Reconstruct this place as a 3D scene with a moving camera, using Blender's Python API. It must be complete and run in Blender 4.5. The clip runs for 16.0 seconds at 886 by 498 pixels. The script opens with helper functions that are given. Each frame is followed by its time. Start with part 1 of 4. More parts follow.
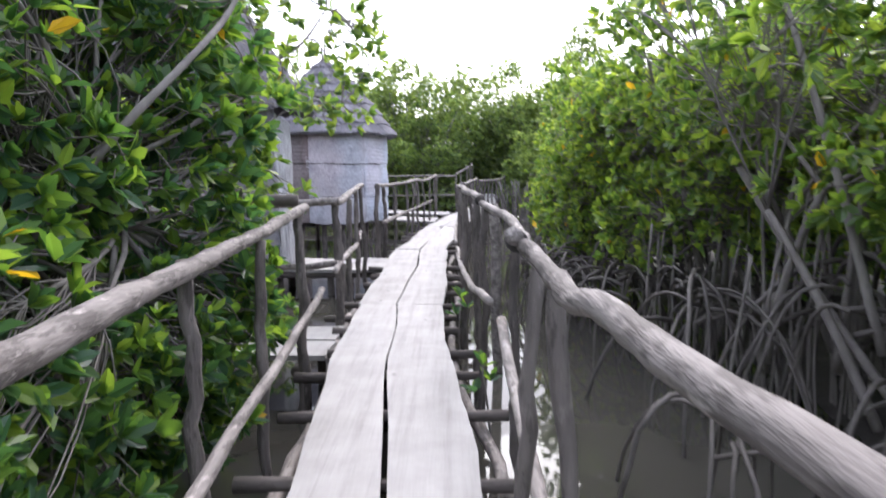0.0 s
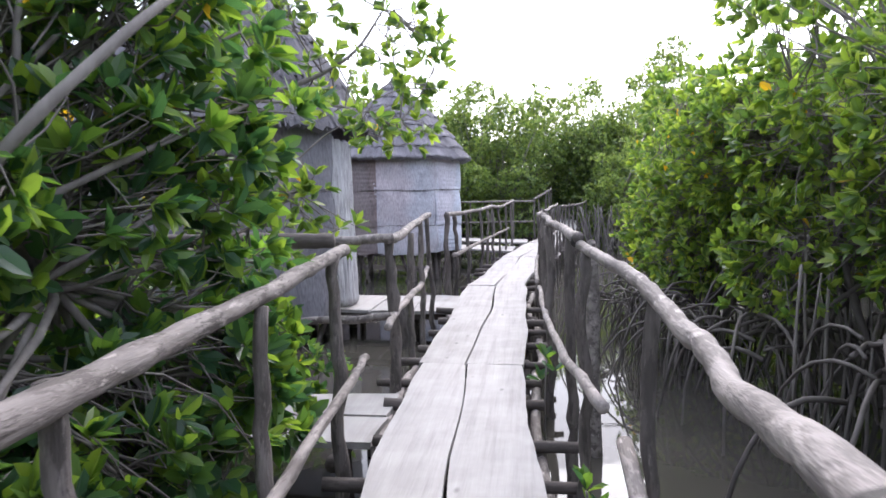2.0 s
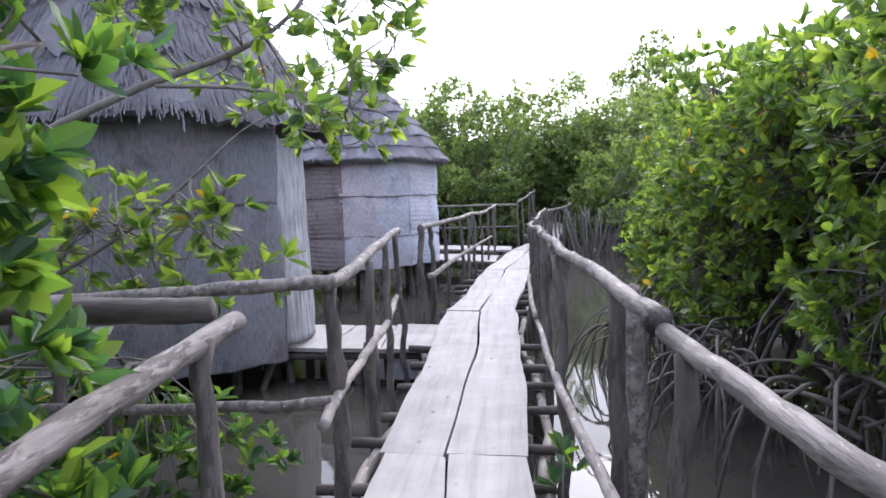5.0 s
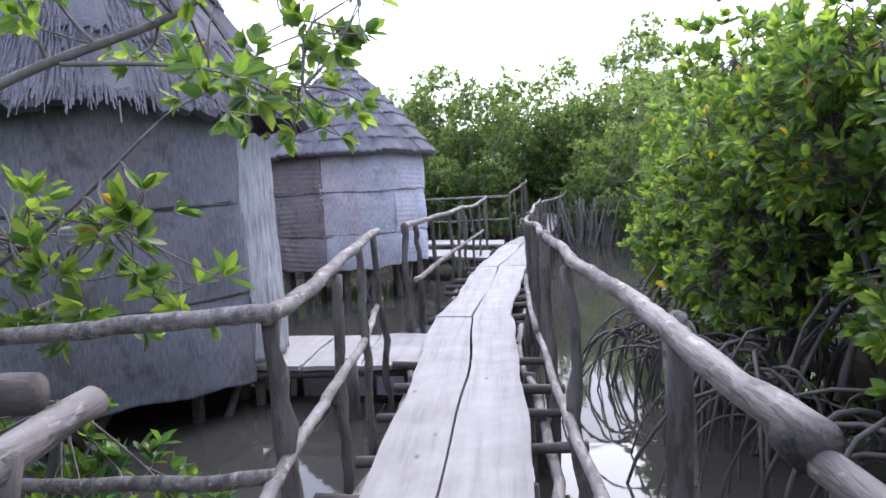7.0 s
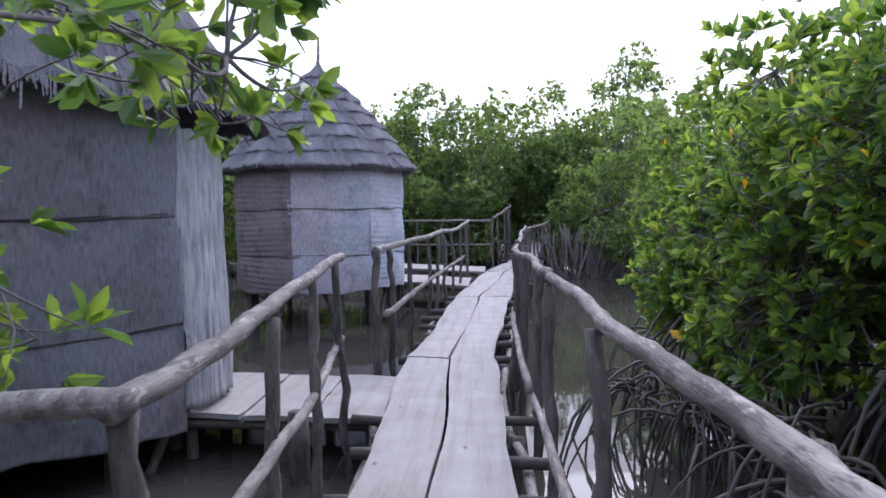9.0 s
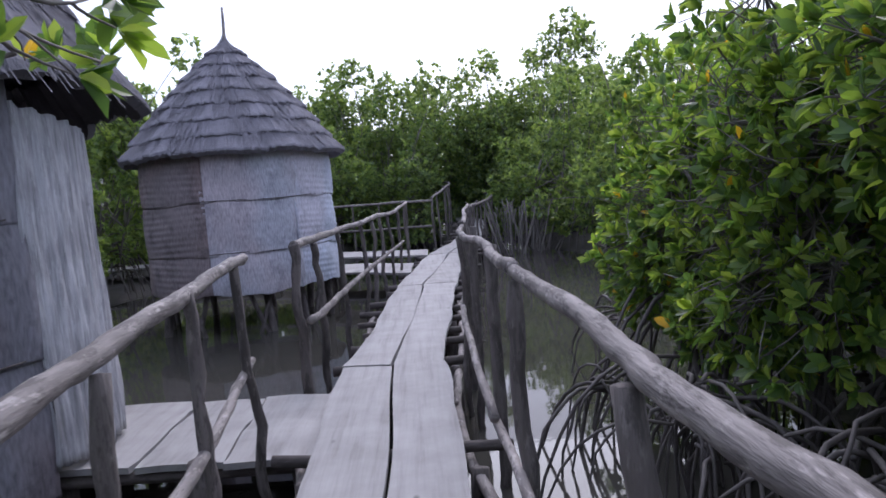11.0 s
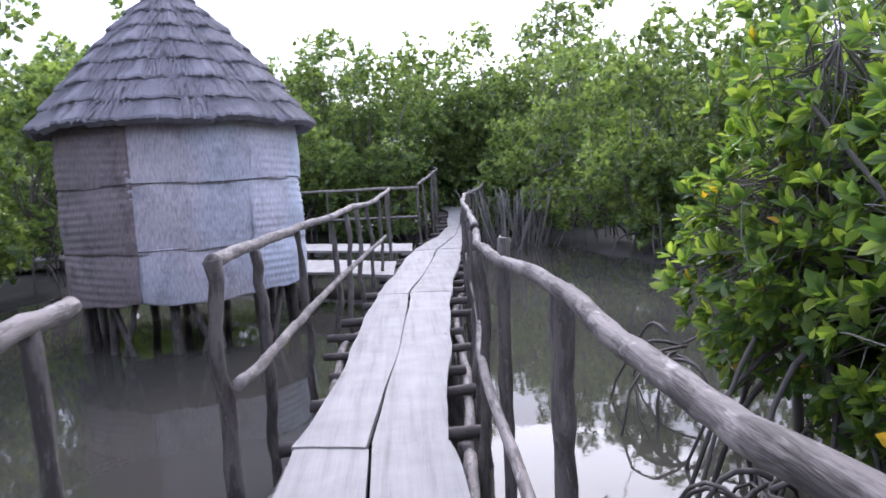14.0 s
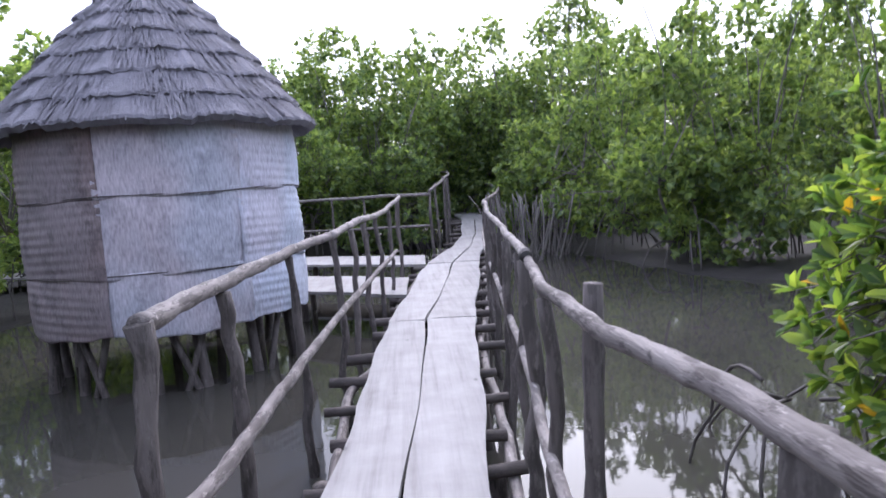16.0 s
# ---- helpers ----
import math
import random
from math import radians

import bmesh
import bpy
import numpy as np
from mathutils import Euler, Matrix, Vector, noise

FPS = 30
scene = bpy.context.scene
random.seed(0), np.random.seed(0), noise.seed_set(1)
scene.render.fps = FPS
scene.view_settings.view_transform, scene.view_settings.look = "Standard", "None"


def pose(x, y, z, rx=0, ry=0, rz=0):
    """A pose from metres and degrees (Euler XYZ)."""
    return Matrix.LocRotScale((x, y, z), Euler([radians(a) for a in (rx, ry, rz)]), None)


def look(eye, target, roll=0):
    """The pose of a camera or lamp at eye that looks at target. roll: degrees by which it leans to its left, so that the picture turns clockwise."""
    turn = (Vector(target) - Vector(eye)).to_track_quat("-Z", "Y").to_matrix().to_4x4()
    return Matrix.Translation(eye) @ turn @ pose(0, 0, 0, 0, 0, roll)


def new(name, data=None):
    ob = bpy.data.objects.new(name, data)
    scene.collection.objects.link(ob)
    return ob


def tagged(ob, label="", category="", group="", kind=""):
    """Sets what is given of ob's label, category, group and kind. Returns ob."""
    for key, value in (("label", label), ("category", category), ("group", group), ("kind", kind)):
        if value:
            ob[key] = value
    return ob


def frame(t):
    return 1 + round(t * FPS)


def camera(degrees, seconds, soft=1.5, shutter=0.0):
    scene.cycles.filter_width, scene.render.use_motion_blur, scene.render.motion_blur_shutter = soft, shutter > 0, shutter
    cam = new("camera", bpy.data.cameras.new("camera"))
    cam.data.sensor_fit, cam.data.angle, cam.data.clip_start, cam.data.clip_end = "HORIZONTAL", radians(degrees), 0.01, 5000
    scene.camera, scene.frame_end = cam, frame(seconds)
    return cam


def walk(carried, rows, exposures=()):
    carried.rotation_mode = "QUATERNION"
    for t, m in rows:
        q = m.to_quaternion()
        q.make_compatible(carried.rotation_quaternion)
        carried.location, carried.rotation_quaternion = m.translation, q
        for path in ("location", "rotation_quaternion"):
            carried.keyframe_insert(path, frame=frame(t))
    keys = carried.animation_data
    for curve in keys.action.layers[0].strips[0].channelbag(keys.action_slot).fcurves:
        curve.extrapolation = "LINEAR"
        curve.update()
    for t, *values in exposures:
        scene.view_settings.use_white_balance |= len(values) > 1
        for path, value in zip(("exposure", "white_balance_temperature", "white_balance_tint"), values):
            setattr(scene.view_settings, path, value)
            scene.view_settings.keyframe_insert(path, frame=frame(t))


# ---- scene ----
cam = camera(66.0, 16.0, 1.6, 0.35)
PATH = [
    (0, (0.54, -1.404, 1.228), (0.508, 0.583, 1.003), -0.5),
    (0.5, (0.558, -1.023, 1.223), (0.418, 0.971, 1.135), 0.1),
    (1, (0.519, -0.728, 1.248), (0.512, 1.27, 1.164), -1.2),
    (1.5, (0.504, -0.452, 1.232), (0.422, 1.544, 1.135), -2.9),
    (2, (0.495, -0.179, 1.256), (0.241, 1.799, 1.106), -1.3),
    (2.5, (0.451, 0.096, 1.249), (0.419, 2.083, 1.017), -1.4),
    (3, (0.469, 0.338, 1.26), (0.336, 2.317, 1.004), -4.7),
    (3.5, (0.447, 0.614, 1.295), (0.277, 2.598, 1.104), -3.7),
    (4, (0.403, 0.879, 1.335), (0.308, 2.873, 1.206), -3.5),
    (4.5, (0.43, 1.18, 1.343), (0.158, 3.16, 1.269), -3.8),
    (5, (0.365, 1.386, 1.358), (0.172, 3.372, 1.208), -2.1),
    (5.2, (0.336, 1.463, 1.377), (0.205, 3.455, 1.246), -3.3),
    (7.3, (0.353, 2.344, 1.388), (0.16, 4.327, 1.211), -3.4),
    (7.5, (0.375, 2.454, 1.403), (0.082, 4.427, 1.255), -2.2),
    (8, (0.332, 2.647, 1.418), (-0.001, 4.618, 1.345), -0.5),
    (8.5, (0.261, 2.861, 1.416), (0.15, 4.855, 1.321), 0.2),
    (8.7, (0.274, 2.969, 1.401), (0.161, 4.963, 1.297), -0.6),
    (10.8, (0.303, 4.026, 1.345), (0.327, 6.019, 1.18), -4.6),
    (11, (0.311, 4.106, 1.36), (0.371, 6.097, 1.183), -4.7),
    (11.5, (0.242, 4.372, 1.35), (0.319, 6.365, 1.195), -3.1),
    (12, (0.26, 4.697, 1.349), (0.291, 6.685, 1.136), -6.0),
    (12.5, (0.29, 5.031, 1.361), (0.378, 7.002, 1.032), -2.9),
    (13, (0.247, 5.33, 1.401), (0.414, 7.3, 1.093), -2.5),
    (13.5, (0.254, 5.782, 1.357), (0.205, 7.768, 1.131), -4.6),
    (14, (0.227, 6.078, 1.37), (0.346, 8.062, 1.148), -3.3),
    (14.5, (0.188, 6.429, 1.408), (0.35, 8.419, 1.297), -6.1),
    (15, (0.254, 6.717, 1.414), (0.255, 8.706, 1.207), -5.7),
    (15.5, (0.174, 6.98, 1.414), (0.288, 8.973, 1.283), -1.7),
    (16, (0.167, 7.238, 1.397), (0.264, 9.225, 1.188), -4.1),
]
walk(cam, [(t, look(eye, target, roll)) for t, eye, target, roll in PATH], [(0, 1.6, 6150, 15), (3, 1.54, 6050, 16), (5, 1.45, 5900, 17), (7.5, 1.38, 5650, 18), (8.5, 1.05, 5600, 19), (10.8, 0.58, 5620, 20), (12.5, 0.78, 5620, 20), (13.5, 1.2, 5700, 20), (14.5, 1.3, 5700, 20), (16, 1.26, 5700, 20)])

# ---- light ----
world = bpy.data.worlds.new("sky")
scene.world = world
world.use_nodes = True
wn = world.node_tree
sky = wn.nodes.new("ShaderNodeTexSky")
sky.sky_type = 'NISHITA'
sky.sun_disc = False
sky.sun_elevation = radians(46)
sky.sun_rotation = radians(12)
sky.air_density = 1.0
sky.dust_density = 4.0
sky.ozone_density = 1.0
# thin white cloud evens out the clear sky
cloud = wn.nodes.new("ShaderNodeMix")
cloud.data_type = 'RGBA'
cloud.inputs[0].default_value = 0.55
cloud.inputs[7].default_value = (7.0, 7.3, 7.9, 1)
wn.links.new(sky.outputs[0], cloud.inputs[6])
wn.links.new(cloud.outputs[2], wn.nodes["Background"].inputs[0])
wn.nodes["Background"].inputs[1].default_value = 0.15
sun = new("sun", bpy.data.lights.new("sun", 'SUN'))
sun.data.energy = 0.9
sun.data.angle = radians(50)
sun.data.color = (1.0, 0.97, 0.92)
sun.matrix_world = look((0, 0, 20), (-0.145, -0.68, 20 - 0.72))


# ---- materials ----
def material(name, rough=0.7):
    m = bpy.data.materials.new(name)
    m.use_nodes = True
    b = m.node_tree.nodes["Principled BSDF"]
    b.inputs["Roughness"].default_value = rough
    return m, m.node_tree, b


def node(nt, kind, **inputs):
    n = nt.nodes.new(kind)
    for k, v in inputs.items():
        n.inputs[k].default_value = v
    return n


def coords(nt, scale):
    tc = nt.nodes.new("ShaderNodeTexCoord")
    mp = nt.nodes.new("ShaderNodeMapping")
    mp.inputs["Scale"].default_value = scale
    nt.links.new(tc.outputs["Object"], mp.inputs["Vector"])
    return mp.outputs["Vector"]


def noise_of(nt, scale_vec, scale=1.0, detail=4.0, rough=0.6):
    n = node(nt, "ShaderNodeTexNoise", Scale=scale, Detail=detail, Roughness=rough)
    nt.links.new(coords(nt, scale_vec), n.inputs["Vector"])
    return n.outputs["Fac"]


def ramp(nt, fac, *stops):
    r = nt.nodes.new("ShaderNodeValToRGB")
    e = r.color_ramp.elements
    while len(e) < len(stops):
        e.new(0.5)
    for el, (p, c) in zip(e, stops):
        el.position = p
        el.color = (*c, 1)
    nt.links.new(fac, r.inputs["Fac"])
    return r.outputs["Color"]


def mix(nt, fac, a, b, blend='MIX'):
    m = nt.nodes.new("ShaderNodeMix")
    m.data_type = 'RGBA'
    m.blend_type = blend
    for idx, v in ((0, fac), (6, a), (7, b)):
        if isinstance(v, (int, float)):
            m.inputs[idx].default_value = v
        elif isinstance(v, tuple):
            m.inputs[idx].default_value = (*v, 1)
        else:
            nt.links.new(v, m.inputs[idx])
    return m.outputs[2]


def bump(nt, bsdf, height, strength=0.4, distance=0.01):
    b = nt.nodes.new("ShaderNodeBump")
    b.inputs["Strength"].default_value = strength
    b.inputs["Distance"].default_value = distance
    nt.links.new(height, b.inputs["Height"])
    nt.links.new(b.outputs["Normal"], bsdf.inputs["Normal"])


def wood(name, light, mid, dark, stretch, rough=0.75, bump_strength=0.5, spots=0.5, patch=0.0):
    """Weathered wood: fibre streaks along the grain, broad stains, dark knots and cracks."""
    m, nt, b = material(name, rough)
    grain = noise_of(nt, stretch, 1.0, 5, 0.65)
    stain = noise_of(nt, (1, 1, 1), 3.1, 4, 0.6)
    fine = noise_of(nt, tuple(s * 3.5 for s in stretch), 1.0, 3, 0.6)
    col = ramp(nt, grain, (0.28, dark), (0.48, mid), (0.72, light))
    col = mix(nt, 0.35, col, ramp(nt, stain, (0.35, dark), (0.65, light)))
    knots = node(nt, "ShaderNodeTexVoronoi", Scale=1.0)
    nt.links.new(coords(nt, (4.5, 2.2, 4.5)), knots.inputs["Vector"])
    col = mix(nt, ramp(nt, knots.outputs["Distance"], (0.03, (spots,) * 3), (0.09, (0, 0, 0))), col, tuple(c * 0.35 for c in dark))
    if patch:
        flakes = noise_of(nt, tuple(1.0 + 0.28 * v for v in stretch), 2.8, 6, 0.7)
        col = mix(nt, ramp(nt, flakes, (0.44, (patch,) * 3), (0.50, (0, 0, 0))), col, tuple(c * 1.1 for c in dark))
        pale = noise_of(nt, tuple(1.4 + 0.2 * v for v in stretch), 4.6, 5, 0.7)
        col = mix(nt, ramp(nt, pale, (0.58, (0, 0, 0)), (0.66, (patch * 0.9,) * 3)), col, tuple(min(0.7, c * 1.25) for c in light))
    info = nt.nodes.new("ShaderNodeObjectInfo")
    col = mix(nt, 0.25, col, mix(nt, info.outputs["Random"], tuple(c * 0.6 for c in mid), light), 'MIX')
    nt.links.new(col, b.inputs["Base Color"])
    total = mix(nt, 0.5, grain, fine)
    bump(nt, b, total, bump_strength, 0.01)
    return m


PLANK = wood("weathered_plank", (0.375, 0.358, 0.350), (0.300, 0.284, 0.277), (0.140, 0.126, 0.121), (15, 0.7, 15), 0.72, 0.45, 0.8)
CROSS_PLANK = wood("weathered_deck_board", (0.370, 0.352, 0.340), (0.290, 0.273, 0.264), (0.135, 0.122, 0.116), (12, 1.0, 12), 0.72, 0.45, 0.7)
POLE = wood("debarked_pole", (0.365, 0.325, 0.305), (0.175, 0.150, 0.140), (0.050, 0.040, 0.036), (22, 2.6, 22), 0.78, 1.0, 0.8, 0.95)
POST = wood("bark_post", (0.205, 0.176, 0.164), (0.105, 0.088, 0.081), (0.028, 0.023, 0.020), (24, 24, 2.5), 0.85, 1.0, 0.5, 0.8)
BEAM = wood("dark_beam", (0.160, 0.134, 0.124), (0.082, 0.067, 0.061), (0.026, 0.021, 0.020), (3, 14, 14), 0.85, 0.9, 0.3, 0.5)
BRANCH = wood("mangrove_bark", (0.290, 0.262, 0.244), (0.165, 0.144, 0.132), (0.062, 0.052, 0.047), (12, 12, 3), 0.85, 0.7, 0.2)
ROOT = wood("prop_root_bark", (0.150, 0.130, 0.120), (0.068, 0.057, 0.052), (0.022, 0.018, 0.016), (9, 9, 5), 0.7, 0.7, 0.2)
ROPE = wood("black_binding", (0.05, 0.045, 0.04), (0.03, 0.026, 0.024), (0.012, 0.01, 0.01), (40, 40, 40), 0.8, 0.9, 0.1)
PANEL = wood("bleached_panel", (0.66, 0.66, 0.69), (0.40, 0.39, 0.405), (0.13, 0.12, 0.12), (38, 38, 1.6), 0.8, 1.0, 0.5, 0.4)


def leaf_material(name, greens, yellow):
    m, nt, b = material(name, 0.34)
    geo = nt.nodes.new("ShaderNodeNewGeometry")
    stops = [(i / (len(greens)) * (1 - yellow), g) for i, g in enumerate(greens)]
    if yellow:
        stops += [(1 - yellow, (0.42, 0.26, 0.02))]
    col = ramp(nt, geo.outputs["Random Per Island"], *stops)
    nt.nodes[-1].color_ramp.interpolation = 'CONSTANT' if yellow else 'LINEAR'
    nt.links.new(col, b.inputs["Base Color"])
    b.inputs["Specular IOR Level"].default_value = 0.6
    tr = nt.nodes.new("ShaderNodeBsdfTranslucent")
    bright = mix(nt, 1.0, col, (2.4, 2.4, 1.05), 'MULTIPLY')
    nt.links.new(bright, tr.inputs["Color"])
    ms = nt.nodes.new("ShaderNodeMixShader")
    ms.inputs[0].default_value = 0.5
    nt.links.new(b.outputs[0], ms.inputs[1])
    nt.links.new(tr.outputs[0], ms.inputs[2])
    nt.links.new(ms.outputs[0], nt.nodes["Material Output"].inputs["Surface"])
    return m


LEAF = leaf_material("mangrove_leaf", [(0.062, 0.112, 0.036), (0.105, 0.168, 0.042), (0.165, 0.235, 0.05), (0.08, 0.138, 0.048), (0.21, 0.272, 0.062), (0.13, 0.195, 0.042)], 0.008)
# distance haze is mixed into these greyer, bluer greens
LEAF_FAR_HAZE = leaf_material("hazy_far_mangrove_leaf", [(0.062, 0.098, 0.050), (0.098, 0.146, 0.062), (0.142, 0.196, 0.074), (0.192, 0.245, 0.092)], 0.0)
LEAF_NEAR = leaf_material("near_mangrove_leaf", [(0.034, 0.080, 0.040), (0.062, 0.125, 0.038), (0.10, 0.18, 0.04), (0.15, 0.23, 0.046), (0.038, 0.092, 0.05)], 0.006)


def thatch_material(name, k):
    m, nt, b = material(name, 0.9)
    tone = lambda v: (v * k, v * k * 0.945, v * k * 1.07)
    geo = nt.nodes.new("ShaderNodeNewGeometry")
    a = ramp(nt, geo.outputs["Random Per Island"], (0.0, tone(0.115)), (0.5, tone(0.185)), (1.0, tone(0.265)))
    n = noise_of(nt, (1, 1, 1), 4.0, 5, 0.65)
    col = mix(nt, 0.55, a, ramp(nt, n, (0.3, tone(0.115)), (0.7, tone(0.265))))
    nt.links.new(col, b.inputs["Base Color"])
    bump(nt, b, noise_of(nt, (60, 60, 9), 1.0, 3, 0.7), 0.8, 0.02)
    return m


THATCH = thatch_material("grey_thatch", 1.0)
# same thatch tones scaled down for the larger hut
THATCH_DARK = thatch_material("dark_shaggy_thatch", 0.68)


def mat_material(name, tone, stainy):
    """Woven reed matting: short crossing dashes of split reed, weather stains and pale wear."""
    m, nt, b = material(name, 0.85)
    uv = nt.nodes.new("ShaderNodeUVMap")

    def dashes(angle):
        mp = nt.nodes.new("ShaderNodeMapping")
        mp.inputs["Rotation"].default_value = (0, 0, radians(angle))
        mp.inputs["Scale"].default_value = (48, 12, 1)
        nt.links.new(uv.outputs[0], mp.inputs["Vector"])
        n = node(nt, "ShaderNodeTexNoise", Scale=1.0, Detail=2.0, Roughness=0.5)
        nt.links.new(mp.outputs[0], n.inputs["Vector"])
        return n.outputs["Fac"]

    weave = mix(nt, 0.5, dashes(48), dashes(-42))
    stain = noise_of(nt, (1, 1, 1.8), 1.5, 6, 0.62)
    mould = noise_of(nt, (1, 1, 0.8), 4.5, 5, 0.7)
    shade = lambda k: tuple(c * k for c in tone)
    col = ramp(nt, stain, (0.32, shade(0.62)), (0.5, shade(1.0)), (0.7, shade(1.35)))
    col = mix(nt, 0.55, col, ramp(nt, weave, (0.36, shade(0.55)), (0.5, shade(1.0)), (0.64, shade(1.35))))
    col = mix(nt, ramp(nt, mould, (0.52, (0, 0, 0)), (0.68, (stainy,) * 3)), col, shade(0.35))
    tint = noise_of(nt, (1, 1, 0.7), 1.1, 3, 0.5)
    col = mix(nt, ramp(nt, tint, (0.45, (0, 0, 0)), (0.62, (0.5, 0.5, 0.5))), col, mix(nt, 1.0, col, (1.1, 0.88, 0.8), 'MULTIPLY'))
    nt.links.new(col, b.inputs["Base Color"])
    bump(nt, b, weave, 0.5, 0.012)
    return m


# bluish sky light on the round hut's right side is in this tone
MAT_SKYLIT = mat_material("skylit_reed_mat", (0.46, 0.485, 0.56), 0.4)
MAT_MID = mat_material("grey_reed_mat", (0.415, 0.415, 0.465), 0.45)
MAT_BROWN = mat_material("brown_reed_mat", (0.205, 0.172, 0.175), 0.7)
# dark tone carries the shade of eave and trees on the larger hut
MAT_SHADED = mat_material("shaded_reed_mat", (0.18, 0.174, 0.196), 0.65)


def mud_material():
    m, nt, b = material("estuary_mud", 0.7)
    col = ramp(nt, noise_of(nt, (1, 1, 1), 1.8, 6, 0.65), (0.3, (0.016, 0.013, 0.011)), (0.55, (0.027, 0.022, 0.019)), (0.75, (0.045, 0.038, 0.032)))
    nt.links.new(col, b.inputs["Base Color"])
    bump(nt, b, noise_of(nt, (1, 1, 1), 9.0, 6, 0.7), 0.8, 0.05)
    return m


MUD = mud_material()


def water_material():
    m, nt, b = material("turbid_water", 0.03)
    col = ramp(nt, noise_of(nt, (1, 1, 1), 0.35, 3, 0.5), (0.3, (0.04, 0.038, 0.033)), (0.7, (0.062, 0.058, 0.05)))
    nt.links.new(col, b.inputs["Base Color"])
    b.inputs["IOR"].default_value = 1.33
    bump(nt, b, noise_of(nt, (1, 1, 1), 5.0, 3, 0.55), 0.04, 0.02)
    return m


WATER = water_material()


# ---- mesh helpers ----
def mesh_of(name, verts, faces, mat, smooth=True):
    """A mesh from arrays; all faces have the same number of corners."""
    verts = np.asarray(verts, dtype=np.float32)
    faces = np.asarray(faces, dtype=np.int32)
    me = bpy.data.meshes.new(name)
    k = faces.shape[1]
    me.vertices.add(len(verts))
    me.vertices.foreach_set("co", verts.ravel())
    me.loops.add(faces.size)
    me.loops.foreach_set("vertex_index", faces.ravel())
    me.polygons.add(len(faces))
    me.polygons.foreach_set("loop_start", np.arange(0, faces.size, k, dtype=np.int32))
    me.polygons.foreach_set("use_smooth", np.full(len(faces), smooth))
    me.update(calc_edges=True)
    me.materials.append(mat)
    return me


def part(name, me, parent, label=""):
    ob = new(name, me)
    ob.parent = parent
    return tagged(ob, label)


def thing(name, label, category, group="", kind="", at=(0, 0, 0)):
    ob = new(name)
    ob.location = at
    ob.empty_display_size = 0.1
    return tagged(ob, label, category, group, kind)


def smooth_line(points, steps):
    """Catmull-Rom line through the points, with radii as a fourth value."""
    p = np.array(points, dtype=float)
    if len(p) == 2:
        s = np.linspace(0, 1, steps + 1)[:, None]
        return p[0] * (1 - s) + p[1] * s
    ext = np.vstack([2 * p[0] - p[1], p, 2 * p[-1] - p[-2]])
    out = []
    for i in range(1, len(ext) - 2):
        a, b, c, d = ext[i - 1:i + 3]
        for s in np.linspace(0, 1, steps, endpoint=False):
            out.append(0.5 * (2 * b + (c - a) * s + (2 * a - 5 * b + 4 * c - d) * s ** 2 + (3 * b - a - 3 * c + d) * s ** 3))
    out.append(p[-1])
    return np.array(out)


def tube_arrays(line, sides=8, rough=0.0, rng=None, caps=True):
    """Verts and quads of a tube along line (x, y, z, radius), with knotty radii."""
    line = np.asarray(line, dtype=float)
    n = len(line)
    c, r = line[:, :3], line[:, 3]
    t = np.gradient(c, axis=0)
    t /= np.maximum(np.linalg.norm(t, axis=1, keepdims=True), 1e-9)
    ref = np.array([0, 0, 1.0]) if abs(t[:, 2]).mean() < 0.8 else np.array([1.0, 0, 0])
    u = np.cross(t, ref)
    u /= np.maximum(np.linalg.norm(u, axis=1, keepdims=True), 1e-9)
    v = np.cross(u, t)
    ang = np.linspace(0, 2 * math.pi, sides, endpoint=False)
    rad = np.repeat(r[:, None], sides, axis=1)
    if rough and rng is not None:
        lump = rng.normal(0, 1, (n, sides))
        lump = (lump + np.roll(lump, 1, 1) + np.roll(lump, -1, 1)) / 3
        swell = rng.normal(0, 1, (n, 1))
        rad = rad * (1 + rough * lump + 0.7 * rough * swell)
    pts = c[:, None, :] + rad[:, :, None] * (np.cos(ang)[None, :, None] * u[:, None, :] + np.sin(ang)[None, :, None] * v[:, None, :])
    verts = pts.reshape(-1, 3)
    i, j = np.meshgrid(np.arange(n - 1), np.arange(sides), indexing="ij")
    jn = (j + 1) % sides
    faces = np.stack([i * sides + j, i * sides + jn, (i + 1) * sides + jn, (i + 1) * sides + j], -1).reshape(-1, 4)
    if caps:
        base = len(verts)
        verts = np.vstack([verts, c[0] - t[0] * r[0] * 0.15, c[-1] + t[-1] * r[-1] * 0.15])
        k = np.arange(0, sides, 2)
        k1, k2 = (k + 1) % sides, (k + 2) % sides
        lo = np.stack([k, np.full_like(k, base), k2, k1], -1)
        o = (n - 1) * sides
        hi = np.stack([o + k, o + k1, o + k2, np.full_like(k, base + 1)], -1)
        faces = np.vstack([faces, lo, hi])
    return verts, faces


def join_arrays(chunks):
    vs, fs, base = [], [], 0
    for v, f in chunks:
        vs.append(v)
        fs.append(np.asarray(f) + base)
        base += len(v)
    return np.vstack(vs), np.vstack(fs)


def pole(name, points, mat, parent, seed, sides=10, steps=8, rough=0.07, wobble=0.006, label=""):
    """A crooked round pole through the points (x, y, z, radius)."""
    rng = np.random.default_rng(seed)
    line = smooth_line(points, steps)
    w = rng.normal(0, wobble, (len(line), 3))
    w = (w + np.roll(w, 1, 0) + np.roll(w, -1, 0)) / 1.8
    line[:, :3] += w
    v, f = tube_arrays(line, sides, rough, rng)
    return part(name, mesh_of(name, v, f, mat), parent, label)


